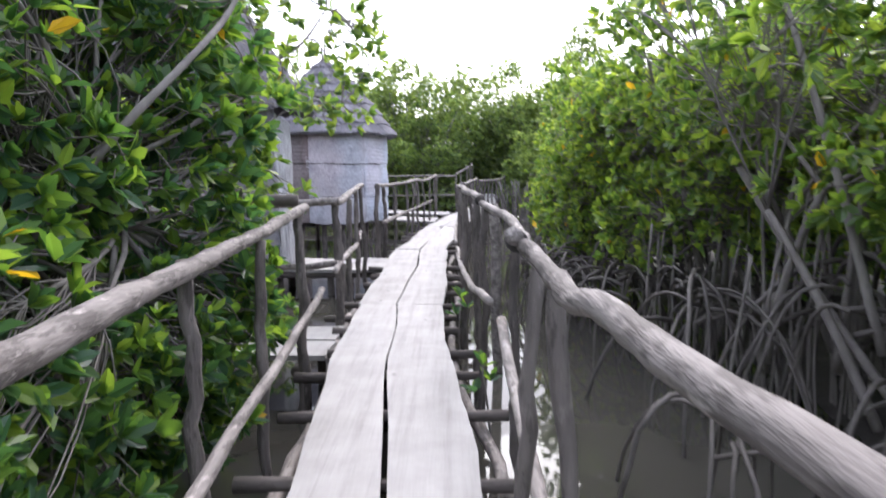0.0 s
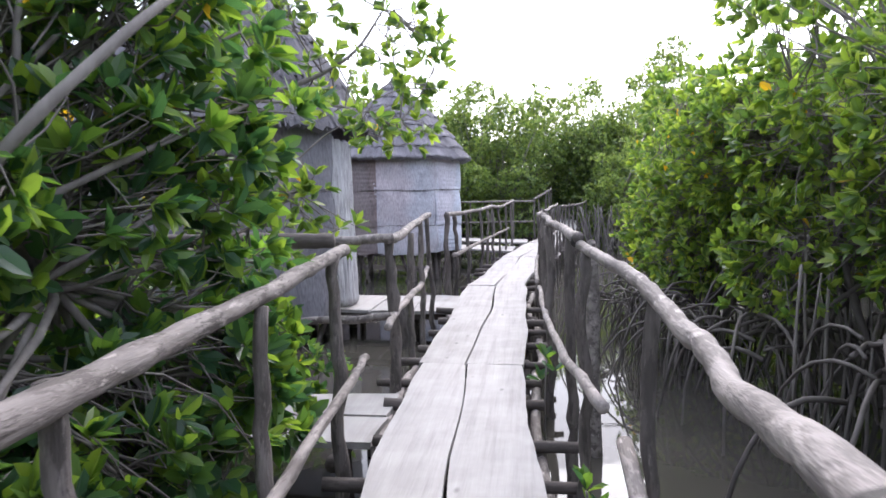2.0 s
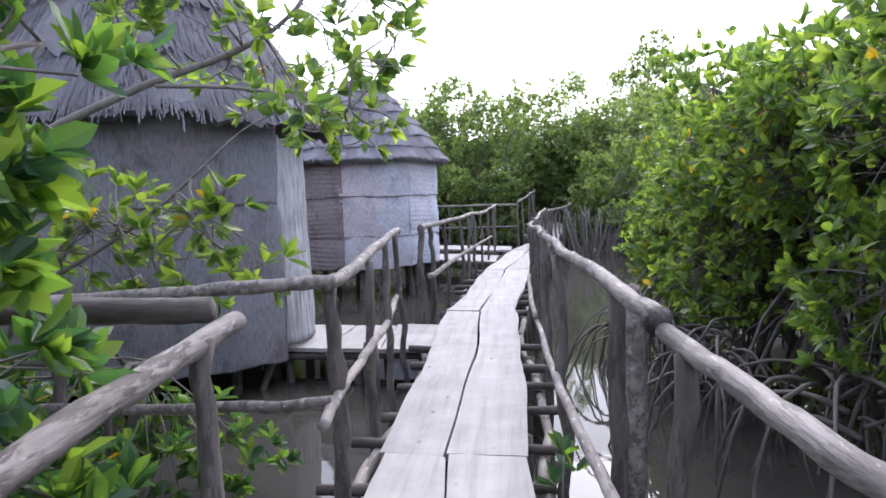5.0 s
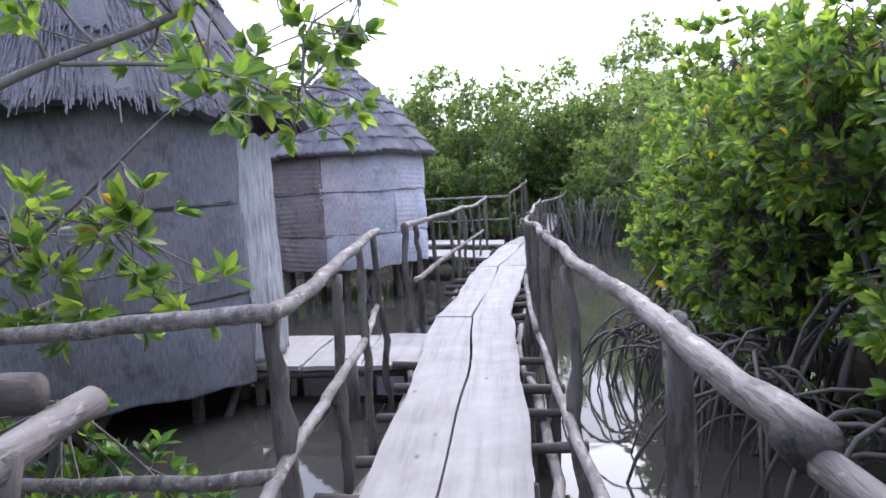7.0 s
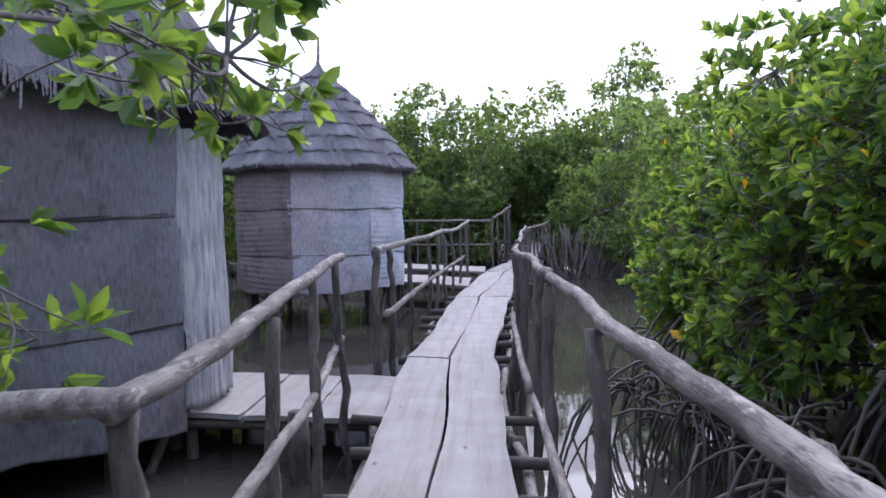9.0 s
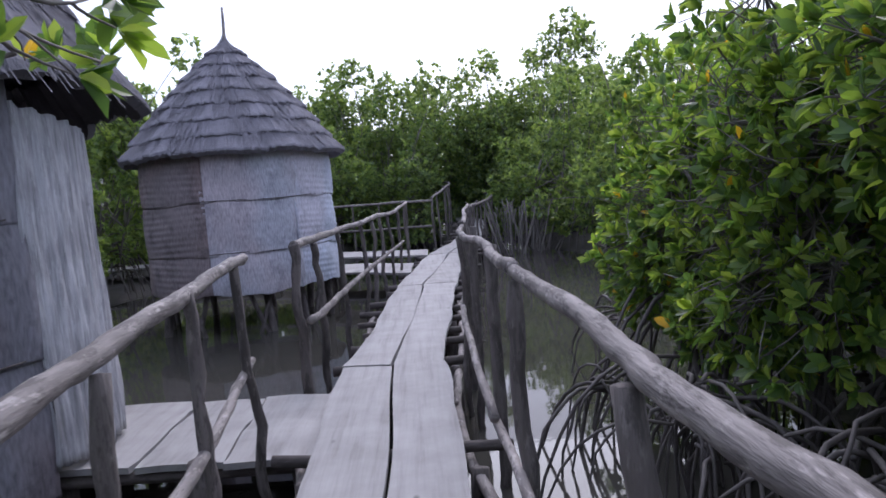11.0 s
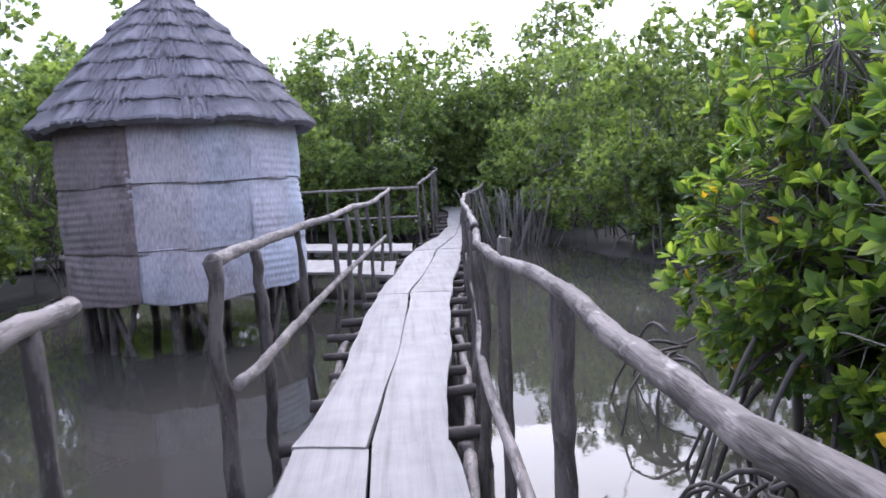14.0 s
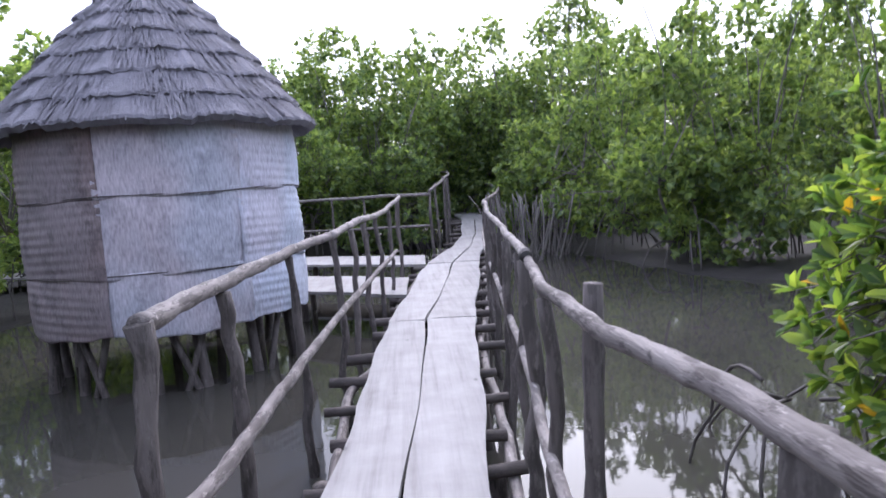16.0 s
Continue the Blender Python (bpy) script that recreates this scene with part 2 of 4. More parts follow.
# ---- boardwalk plan: y, left edge, gap, right edge, height ----
PLAN = [(-5.0, 0.20, 0.62, 1.02, 0.0), (-2.0, 0.08, 0.50, 0.88, 0.0), (1.0, -0.12, 0.28, 0.656, 0.0), (3.0, -0.27, 0.10, 0.52, 0.0),
        (4.9, -0.36, 0.0, 0.42, 0.0), (6.2, -0.366, 0.022, 0.455, 0.0), (7.1, -0.37, 0.04, 0.455, 0.0), (9.5, -0.41, 0.0, 0.415, 0.0), (10.1, -0.32, 0.06, 0.445, 0.0),
        (12.0, -0.22, 0.17, 0.60, 0.0), (13.97, -0.1, 0.29, 0.78, 0.0), (15.5, 0.08, 0.50, 0.95, 0.0), (17.2, 0.25, 0.72, 1.18, 0.0),
        (18.6, 0.46, 0.90, 1.32, 0.0), (20.5, 0.98, 1.35, 1.62, 0.04), (22.0, 1.30, 1.62, 1.95, 0.12), (24.5, 1.55, 1.85, 2.2, 0.3), (30.0, 1.2, 1.55, 1.9, 0.45)]


def plan_at(y):
    ys = [p[0] for p in PLAN]
    return tuple(float(np.interp(y, ys, [p[k] for p in PLAN])) for k in range(1, 5))


def plank_mesh(y0, y1, side, seed, thick=0.045):
    """One long plank with waney edges, slightly cupped and warped; side 0 is left of the gap."""
    rng = np.random.default_rng(seed)
    n = 28
    ys = np.linspace(y0, y1, n)
    ph = rng.uniform(0, 6.28, 6)
    cols = 5
    top, bot = [], []
    lean = rng.normal(0, 0.012, 2)
    for i, y in enumerate(ys):
        l, g, r, z = plan_at(y)
        wav = 0.014 * math.sin(y * 1.9 + ph[0]) + 0.008 * math.sin(y * 4.7 + ph[1]) + rng.normal(0, 0.0025)
        gapw = 0.009 + 0.006 * math.sin(y * 1.3 + ph[2])
        gw = g + 0.014 * math.sin(y * 1.35 + seed // 2) + 0.007 * math.sin(y * 3.1 + seed // 2)
        a, b = (l + wav, gw - gapw) if side == 0 else (gw + gapw, r + wav)
        lift = 0.006 * math.sin(y * 1.1 + ph[3])
        for c in range(cols):
            s = c / (cols - 1)
            zz = z + lift + (s - 0.5) * lean[0] - 0.006 * (1 - (2 * s - 1) ** 2) - (0.008 if c in (0, cols - 1) else 0)
            yy = y + (rng.normal(0, 0.006) if i in (0, n - 1) else 0) + (0.10 * (0.5 - s) * (0.5 if side else 0.7) if i in (0, n - 1) else 0)
            top.append((a + (b - a) * s, yy, zz))
            bot.append((a + (b - a) * s, yy, zz - thick))
    v = top + bot
    o = len(top)
    f = []
    for i in range(n - 1):
        for c in range(cols - 1):
            q = i * cols + c
            f.append((q, q + 1, q + 1 + cols, q + cols))
            f.append((o + q, o + q + cols, o + q + 1 + cols, o + q + 1))
        q = i * cols
        f.append((q, q + cols, o + q + cols, o + q))
        q += cols - 1
        f.append((q, o + q, o + q + cols, q + cols))
    for c in range(cols - 1):
        f.append((c, o + c, o + c + 1, c + 1))
        q = (n - 1) * cols + c
        f.append((q, q + 1, o + q + 1, o + q))
    return mesh_of("plank", v, f, PLANK, smooth=False)


def slab_mesh(corners, thick, mat, seed, n=10):
    """A board over four corners (x, y, z), long from the first pair to the second, with uneven edges."""
    rng = np.random.default_rng(seed)
    a, b, c, d = [np.array(p, dtype=float) for p in corners]
    top = []
    for i in range(n + 1):
        s = i / n
        p, q = a * (1 - s) + d * s, b * (1 - s) + c * s
        for k in range(4):
            u = k / 3
            w = p * (1 - u) + q * u
            e = rng.normal(0, 0.006, 3) if k in (0, 3) or i in (0, n) else np.zeros(3)
            w = w + e * (1, 1, 0.2) + np.array((0, 0, 0.006 * math.sin(i * 0.9 + seed) - (0.006 if k in (0, 3) else 0)))
            top.append(w)
    top = np.array(top)
    v = np.vstack([top, top - (0, 0, thick)])
    o = len(top)
    f = []
    for i in range(n):
        for k in range(3):
            q = i * 4 + k
            f += [(q, q + 1, q + 5, q + 4), (o + q, o + q + 4, o + q + 5, o + q + 1)]
        q = i * 4
        f += [(q, q + 4, o + q + 4, o + q), (q + 3, o + q + 3, o + q + 7, q + 7)]
    for k in range(3):
        q = n * 4 + k
        f += [(k, o + k, o + k + 1, k + 1), (q, q + 1, o + q + 1, o + q)]
    return mesh_of("board", v, f, mat, smooth=False)


WATER_Z = -0.5
MUD_Z = -1.0

# ---- ground and water ----
def bank(x, y):
    """Height of the mud: banks under the mangroves, channel under the walk."""
    right = np.interp(y, [-8, 0, 3, 6, 10, 11.5, 13, 16, 17.6, 20, 22.5, 24], [2.4, 2.4, 2.8, 2.9, 2.8, 3.2, 6.4, 6.6, 4.7, 4.1, 3.5, 3.0])
    left = np.interp(y, [-8, 0, 4, 6, 7.5, 9, 11, 14, 17, 20, 22, 24], [-1.2, -1.2, -1.8, -4.5, -5.5, -6.8, -7.0, -6.9, -6.6, -5.5, -3.0, -1.0])
    back = np.interp(x, [-10, -3, 1, 3, 8], [22.5, 25, 26, 25.5, 22])
    d = np.maximum(np.maximum(x - right, left - x), y - back)
    return MUD_Z + 0.56 * np.clip(d * 1.2 + 0.5, 0, 1) + 0.03 * np.clip(d, 0, 4)


xs = np.concatenate([[-600, -200, -80, -40, -25], np.linspace(-16, 16, 110), [25, 40, 80, 200, 600]])
ys = np.concatenate([[-600, -200, -60, -25], np.linspace(-12, 34, 140), [45, 60, 100, 200, 600]])
gx, gy = np.meshgrid(xs, ys)
rng = np.random.default_rng(5)
gz = bank(gx, gy) + rng.normal(0, 0.018, gx.shape)
gv = np.stack([gx, gy, gz], -1).reshape(-1, 3)
nx, ny = len(xs), len(ys)
ii, jj = np.meshgrid(np.arange(ny - 1), np.arange(nx - 1), indexing="ij")
gf = np.stack([ii * nx + jj, ii * nx + jj + 1, (ii + 1) * nx + jj + 1, (ii + 1) * nx + jj], -1).reshape(-1, 4)
tagged(new("ground", mesh_of("ground", gv, gf, MUD)), "dark wet estuary mud banks under the mangroves", "mud", kind="structure")
wv = [(-600, -600, WATER_Z), (600, -600, WATER_Z), (600, 600, WATER_Z), (-600, 600, WATER_Z)]
tagged(new("water", mesh_of("water", wv, [(0, 1, 2, 3)], WATER)), "still grey-brown tidal water reflecting the sky", "water", kind="structure")

# ---- boardwalk ----
walkway = thing("boardwalk", "weathered grey boardwalk of paired long planks on log crossbeams", "boardwalk")
JOINTS = [-4.3, 0.3, 4.92, 9.5, 13.97, 18.4, 21.2, 25.6, 30.0]
for k, (y0, y1) in enumerate(zip(JOINTS[:-1], JOINTS[1:])):
    for side in (0, 1):
        part("plank", plank_mesh(y0 + 0.004, y1 - 0.004, side, 40 + 2 * k + side), walkway)
rng = np.random.default_rng(11)
y = -4.2
while y < 29.5:
    l, g, r, z = plan_at(y)
    ext = rng.uniform(0.10, 0.32, 2)
    tilt = rng.normal(0, 0.02)
    rad = rng.uniform(0.032, 0.046)
    zc = z - 0.055 - rad
    if not (7.9 < y < 9.4):
        pole("crossbeam", [(l - ext[0], y - tilt * 3, zc + tilt * 0.3, rad), (g, y, zc, rad), (r + ext[1], y + tilt * 3, zc - tilt * 0.3, rad * 0.9)], BEAM, walkway, 100 + int(y * 10), 8, 3)
    y += rng.uniform(0.5, 0.8)
for y0, y1, off in [(-4, 0.8, 0), (0.4, 5.2, 1), (4.8, 9.6, 0), (9.3, 14.2, 1), (13.8, 18.8, 0)]:
    for side in (0, 1):
        pts = []
        for s in np.linspace(0, 1, 5):
            yy = y0 + (y1 - y0) * s
            l, g, r, z = plan_at(yy)
            xx = (l - 0.07 - 0.05 * math.sin(yy * 1.7)) if side == 0 else (r + 0.09 + 0.05 * math.sin(yy * 1.3))
            pts.append((xx, yy, z - 0.165 - 0.02 * math.sin(yy), 0.034))
        pole("stringer", pts, POLE, walkway, 300 + int(y0 * 7) + side, 8, 6, 0.08, 0.012)
y = -3.6
while y < 29:
    l, g, r, z = plan_at(y)
    for xx in (l - 0.02 + rng.normal(0, 0.04), r + 0.02 + rng.normal(0, 0.04)):
        rad = rng.uniform(0.04, 0.06)
        pole("support_post", [(xx + rng.normal(0, 0.04), y + rng.normal(0, 0.05), MUD_Z - 0.1, rad), (xx, y, z - 0.13, rad)], POST, walkway, 500 + int(y * 20 + xx * 3), 8, 4)
    y += rng.uniform(0.9, 1.3)


def deck(name, label, boards, posts, beams, seed):
    d = thing(name, label, "deck")
    for k, cs in enumerate(boards):
        part("board", slab_mesh(cs, 0.04, CROSS_PLANK, seed + k), d)
    for k, (x, y, z) in enumerate(posts):
        pole("support_post", [(x + 0.02, y, MUD_Z - 0.1, 0.05), (x, y, z, 0.045)], POST, d, seed + 50 + k, 8, 4)
    for k, (a, b) in enumerate(beams):
        pole("crossbeam", [(*a, 0.045), (*b, 0.042)], BEAM, d, seed + 80 + k, 8, 6)
    return d


Z1 = -0.12
deck("landing_deck", "short landing of wide weathered boards before the hut", [
    [(-2.22, 8.12, Z1), (-1.52, 8.06, Z1), (-1.50, 9.36, Z1), (-2.20, 9.42, Z1)],
    [(-1.49, 8.06, Z1), (-0.96, 8.02, Z1), (-0.98, 9.26, Z1), (-1.48, 9.30, Z1)],
    [(-0.94, 7.98, Z1 + 0.01), (-0.43, 7.93, Z1 + 0.01), (-0.45, 9.16, Z1 + 0.01), (-0.96, 9.24, Z1 + 0.01)]],
    [(-1.95, 8.2, -0.2), (-1.2, 8.15, -0.2), (-0.55, 8.1, -0.2), (-1.9, 9.25, -0.2), (-1.1, 9.2, -0.2), (-0.55, 9.1, -0.2)],
    [((-2.3, 8.16, Z1 - 0.09), (-0.3, 8.05, Z1 - 0.09)), ((-2.3, 9.28, Z1 - 0.09), (-0.3, 9.10, Z1 - 0.09))], 700)
deck("side_deck", "narrow side walkway of weathered boards", [
    [(-0.40, 3.92, -0.1), (-0.42, 3.48, -0.1), (-3.4, 3.40, -0.12), (-3.4, 3.86, -0.12)],
    [(-0.42, 4.42, -0.1), (-0.41, 3.95, -0.1), (-3.4, 3.90, -0.12), (-3.4, 4.36, -0.12)]],
    [(-0.6, 3.6, -0.2), (-0.6, 4.3, -0.2), (-1.8, 3.6, -0.2), (-1.8, 4.3, -0.2), (-3.1, 3.9, -0.2)],
    [((-0.6, 3.35, -0.19), (-0.6, 4.5, -0.19)), ((-1.8, 3.35, -0.2), (-1.8, 4.5, -0.2)), ((-3.1, 3.35, -0.2), (-3.1, 4.5, -0.2))], 760)
deck("hut_deck", "two strips of pale boards leading to the round hut", [
    [(0.12, 17.05, 0), (0.08, 15.55, 0), (-1.6, 16.7, 0), (-1.5, 18.1, 0)],
    [(0.44, 19.8, 0), (0.40, 18.45, 0), (-4.6, 21.2, 0), (-4.6, 22.4, 0)],
    [(-4.65, 22.4, 0), (-4.65, 21.2, 0), (-10.5, 21.4, 0), (-10.5, 22.5, 0)]],
    [(-0.1, 15.9, -0.05), (-0.1, 16.9, -0.05), (-1.4, 16.9, -0.05), (-1.4, 17.8, -0.05), (0.2, 18.8, -0.05), (-1.6, 19.9, -0.05), (-3.2, 20.8, -0.05), (-6, 21.6, -0.05), (-9, 21.8, -0.05)],
    [((0.0, 15.5, -0.09), (0.25, 17.2, -0.09)), ((-1.4, 16.4, -0.09), (-1.3, 18.2, -0.09))], 820)


# ---- fences ----
def fence(name, label, rails, posts, seed, ties=()):
    fobj = thing(name, label, "fence")
    for k, pts in enumerate(rails):
        pole("rail", pts, BEAM if pts[0][3] > 0.04 else POLE, fobj, seed + k, 14, 10, 0.05, 0.004)
    for k, (x, y, top, rad, dx, dy) in enumerate(posts):
        pole("post", [(x + dx, y + dy, MUD_Z - 0.05, rad * 1.0), (x + dx * 0.4, y + dy * 0.4, 0.0, rad * 0.9), (x, y, top, rad * 0.82)], POST, fobj, seed + 60 + k, 10, 9, 0.13, 0.013)
    for k, (x, y, z, rad) in enumerate(ties):
        pole("tie", [(x, y - 0.03, z, rad), (x, y + 0.03, z, rad)], ROPE, fobj, seed + 120 + k, 12, 2, 0.03, 0.0, "dark rope binding")
    return fobj


fence("handrail_fence", "rough pole handrail with crooked bark posts beside the boardwalk", [
    [(0.924, -3.4, 1.048, 0.0224), (0.844, -1.9, 1.043, 0.0216), (0.762, -0.87, 1.048, 0.0208), (0.723, -0.41, 1.04, 0.02), (0.723, -0.15, 1.042, 0.0192), (0.701, 0.2, 1.055, 0.0176)],
    [(0.674, 0.15, 1.082, 0.0208), (0.755, 0.72, 1.003, 0.021), (0.802, 1.25, 0.984, 0.022), (0.81, 1.95, 1, 0.023), (0.779, 2.35, 1.007, 0.023), (0.719, 3.08, 1.024, 0.0235)],
    [(0.714, 3.02, 1.049, 0.0267), (0.701, 3.6, 1.052, 0.0267), (0.697, 4.2, 1.052, 0.0267), (0.642, 5, 1.046, 0.0255), (0.646, 5.5, 1.066, 0.025), (0.626, 6.6, 1.045, 0.0235)],
    [(0.628, 6.5, 1.06, 0.026), (0.634, 7.2, 1.028, 0.0262), (0.66, 8, 1.028, 0.026), (0.645, 8.55, 1.011, 0.025), (0.612, 9, 1.001, 0.0245), (0.617, 9.6, 1.002, 0.0225), (0.686, 10.25, 1.012, 0.0212)],
    [(0.674, 10.18, 1.032, 0.0241), (0.76, 11.1, 1.006, 0.0232), (0.851, 12.4, 1.021, 0.0224), (0.941, 13.8, 1.028, 0.0224), (1.06, 14.9, 1.04, 0.0206), (1.12, 15.4, 1.06, 0.0189)],
    [(1.2, 16.3, 1, 0.0258), (1.45, 18.5, 0.96, 0.03), (1.75, 20.2, 0.95, 0.03), (2.2, 22.5, 0.98, 0.03), (2.5, 25, 1.08, 0.03), (2.2, 29.5, 1.2, 0.03)],
    [(0.86, -1.5, 0.3, 0.024), (0.78, 0.2, 0.32, 0.024), (0.76, 1.9, 0.5, 0.0241)],
    [(0.72, 2, 0.58, 0.0224), (0.655, 3.4, 0.43, 0.0224), (0.6, 5, 0.36, 0.0224), (0.585, 7.2, 0.28, 0.0206)],
    [(0.56, 7, 0.34, 0.0224), (0.585, 9.2, 0.4, 0.0224), (0.7, 10.45, 0.45, 0.0224), (0.84, 12.4, 0.48, 0.0206)],
    [(0.83, 12.3, 0.5, 0.0206), (1.1, 15.5, 0.45, 0.0206), (1.4, 18.5, 0.5, 0.0206)]],
    [(0.854, -2.0, 1.018, 0.045, 0.04, 0), (0.747, -0.05, 1.007, 0.026, 0.03, 0.05), (0.709, 0.22, 1.024, 0.024, 0.02, 0.02), (0.821, 1.75, 0.979, 0.026, 0.02, 0), (0.727, 2.88, 1.002, 0.03, 0.02, 0), (0.711, 3.65, 1.017, 0.034, 0.0, 0.03),
     (0.642, 5.18, 1.023, 0.036, 0.01, 0), (0.628, 6.52, 1.015, 0.034, 0.01, 0.03), (0.702, 8.14, 1.003, 0.042, 0.0, 0.02), (0.683, 9.2, 1.036, 0.034, 0.01, 0), (0.601, 9.5, 0.972, 0.03, 0.02, 0), (0.67, 10.2, 0.997, 0.042, 0, 0),
     (0.741, 10.8, 0.965, 0.035, 0.02, 0), (0.796, 11.6, 0.972, 0.034, 0, 0), (0.86, 12.5, 0.983, 0.03, 0, 0), (0.924, 13.4, 0.993, 0.034, 0, 0), (1.0, 14.4, 1.0, 0.03, 0, 0), (1.1, 15.3, 1.05, 0.03, 0, 0),
     (1.2, 16.3, 1.0, 0.034, 0, 0), (1.32, 17.3, 1.0, 0.03, 0, 0), (1.45, 18.4, 1.0, 0.03, 0, 0), (1.6, 19.4, 1.02, 0.03, 0, 0), (1.75, 20.2, 0.96, 0.03, 0, 0), (1.95, 21.2, 0.98, 0.03, 0, 0),
     (2.2, 22.4, 1.0, 0.03, 0, 0), (2.4, 23.6, 1.04, 0.03, 0, 0), (2.5, 25, 1.1, 0.03, 0, 0)],
    1000, [(0.686, 0.18, 1.066, 0.027), (0.709, 3.05, 1.041, 0.03), (0.628, 6.55, 1.053, 0.0275), (0.672, 10.21, 1.025, 0.027)])
fence("near_fence", "crooked pole handrail with a pale peeling top rail", [
    [(0.031, -3.2, 0.883, 0.036), (-0.169, -1.2, 0.903, 0.038), (-0.265, -0.2, 0.898, 0.038), (-0.387, 0.76, 0.893, 0.037), (-0.485, 1.7, 0.885, 0.036), (-0.526, 2.7, 0.932, 0.036), (-0.545, 3.55, 0.98, 0.035)],
    [(-0.05, -0.5, 0.4, 0.022), (-0.15, 0.5, 0.42, 0.022), (-0.31, 2.55, 0.42, 0.022), (-0.4, 3.4, 0.4, 0.02)]],
    [(-0.189, -1.2, 0.863, 0.04, 0, 0), (-0.432, 1.02, 0.911, 0.035, 0.03, -0.05), (-0.502, 2.2, 0.869, 0.035, -0.02, 0), (-0.524, 3.25, 1.004, 0.04, 0, 0)], 1200)
fence("side_fence", "pole rails along the narrow side walkway", [
    [(-0.56, 3.41, 1.04, 0.0405), (-1.21, 3.38, 1.04, 0.042), (-3.2, 3.30, 1.03, 0.044)],
    [(-0.46, 4.53, 0.985, 0.034), (-1.0, 4.54, 0.955, 0.034), (-1.6, 4.55, 0.925, 0.033), (-3.0, 4.6, 0.88, 0.03)],
    [(-0.45, 4.32, 0.455, 0.028), (-1.0, 4.4, 0.42, 0.027), (-1.6, 4.5, 0.38, 0.026), (-2.8, 4.6, 0.36, 0.025)]],
    [(-1.75, 3.36, 1.0, 0.04, 0, 0), (-2.9, 3.32, 0.98, 0.04, 0, 0), (-1.9, 4.56, 0.9, 0.035, 0, 0)], 1300)
fence("middle_fence", "crooked branch handrail sloping up between two decks", [
    [(-0.49, 4.5, 0.97, 0.034), (-0.55, 5.3, 0.965, 0.036), (-0.61, 6.0, 0.985, 0.035), (-0.67, 7.0, 1.02, 0.033), (-0.715, 7.7, 1.05, 0.031), (-0.72, 8.05, 1.055, 0.028)],
    [(-0.43, 4.1, 0.43, 0.026), (-0.47, 4.66, 0.44, 0.026), (-0.54, 5.6, 0.42, 0.027), (-0.62, 6.6, 0.36, 0.027), (-0.70, 7.5, 0.40, 0.026), (-0.72, 8.0, 0.47, 0.022)]],
    [(-0.49, 4.56, 0.95, 0.045, 0.03, 0), (-0.60, 5.95, 0.95, 0.035, 0.04, -0.1), (-0.66, 6.85, 1.03, 0.034, 0.06, 0.05), (-0.71, 7.8, 1.04, 0.032, 0.04, 0.05)], 1400)
fence("hut_fence", "crooked pole handrail with closely set posts", [
    [(-0.66, 9.28, 1.02, 0.036), (-0.67, 9.9, 1.01, 0.035), (-0.655, 10.6, 1.0, 0.034), (-0.58, 11.8, 1.0, 0.032), (-0.40, 12.6, 1.02, 0.03)],
    [(-0.42, 12.4, 1.01, 0.032), (-0.28, 13.6, 1.06, 0.031), (-0.15, 15.2, 1.03, 0.03), (0.06, 17.6, 1.14, 0.028)],
    [(-0.56, 9.15, 0.455, 0.03), (-0.5, 10.1, 0.45, 0.03), (-0.44, 11.3, 0.45, 0.028), (-0.28, 13.4, 0.46, 0.026), (0.0, 15.9, 0.5, 0.022)]],
    [(-0.67, 9.3, 1.01, 0.045, 0.03, 0), (-0.655, 10.2, 0.98, 0.036, 0.05, 0), (-0.59, 11.6, 0.98, 0.034, 0.03, 0), (-0.42, 12.5, 1.0, 0.032, 0.04, 0), (-0.33, 13.2, 1.0, 0.03, 0, 0), (-0.27, 13.9, 1.02, 0.03, 0.02, 0), (-0.17, 14.9, 1.02, 0.03, -0.02, 0),
     (-0.06, 16.0, 1.04, 0.03, 0, 0), (0.04, 17.4, 1.1, 0.035, 0, 0)], 1500)
fence("far_fence", "far pole fence closing the landing before the trees", [
    [(0.62, 20.4, 1.1, 0.03), (-0.8, 21.4, 1.1, 0.03), (-3.0, 22.7, 1.08, 0.03), (-6, 23.2, 1.05, 0.03), (-10, 23.2, 1.0, 0.03)],
    [(0.62, 20.4, 0.5, 0.025), (-0.8, 21.4, 0.45, 0.025), (-3.0, 22.7, 0.42, 0.025), (-6, 23.2, 0.4, 0.025), (-10, 23.2, 0.4, 0.025)],
    [(0.62, 20.4, 1.15, 0.028), (1.0, 22.2, 1.35, 0.028), (1.25, 24.5, 1.5, 0.026), (0.9, 29.0, 1.6, 0.026)]],
    [(0.62, 20.4, 1.15, 0.035, 0, 0), (0.0, 20.85, 1.12, 0.03, 0, 0), (-0.7, 21.35, 1.1, 0.03, 0, 0), (-1.4, 21.8, 1.1, 0.03, 0, 0), (-2.2, 22.3, 1.1, 0.03, 0, 0), (-3.2, 22.75, 1.08, 0.03, 0, 0), (-5, 23.1, 1.05, 0.03, 0, 0), (-7.5, 23.2, 1.05, 0.03, 0, 0),
     (0.8, 21.3, 1.3, 0.03, 0, 0), (1.0, 22.2, 1.42, 0.035, 0, 0), (1.15, 23.3, 1.42, 0.03, 0, 0), (1.25, 24.6, 1.55, 0.03, 0, 0)], 1600)


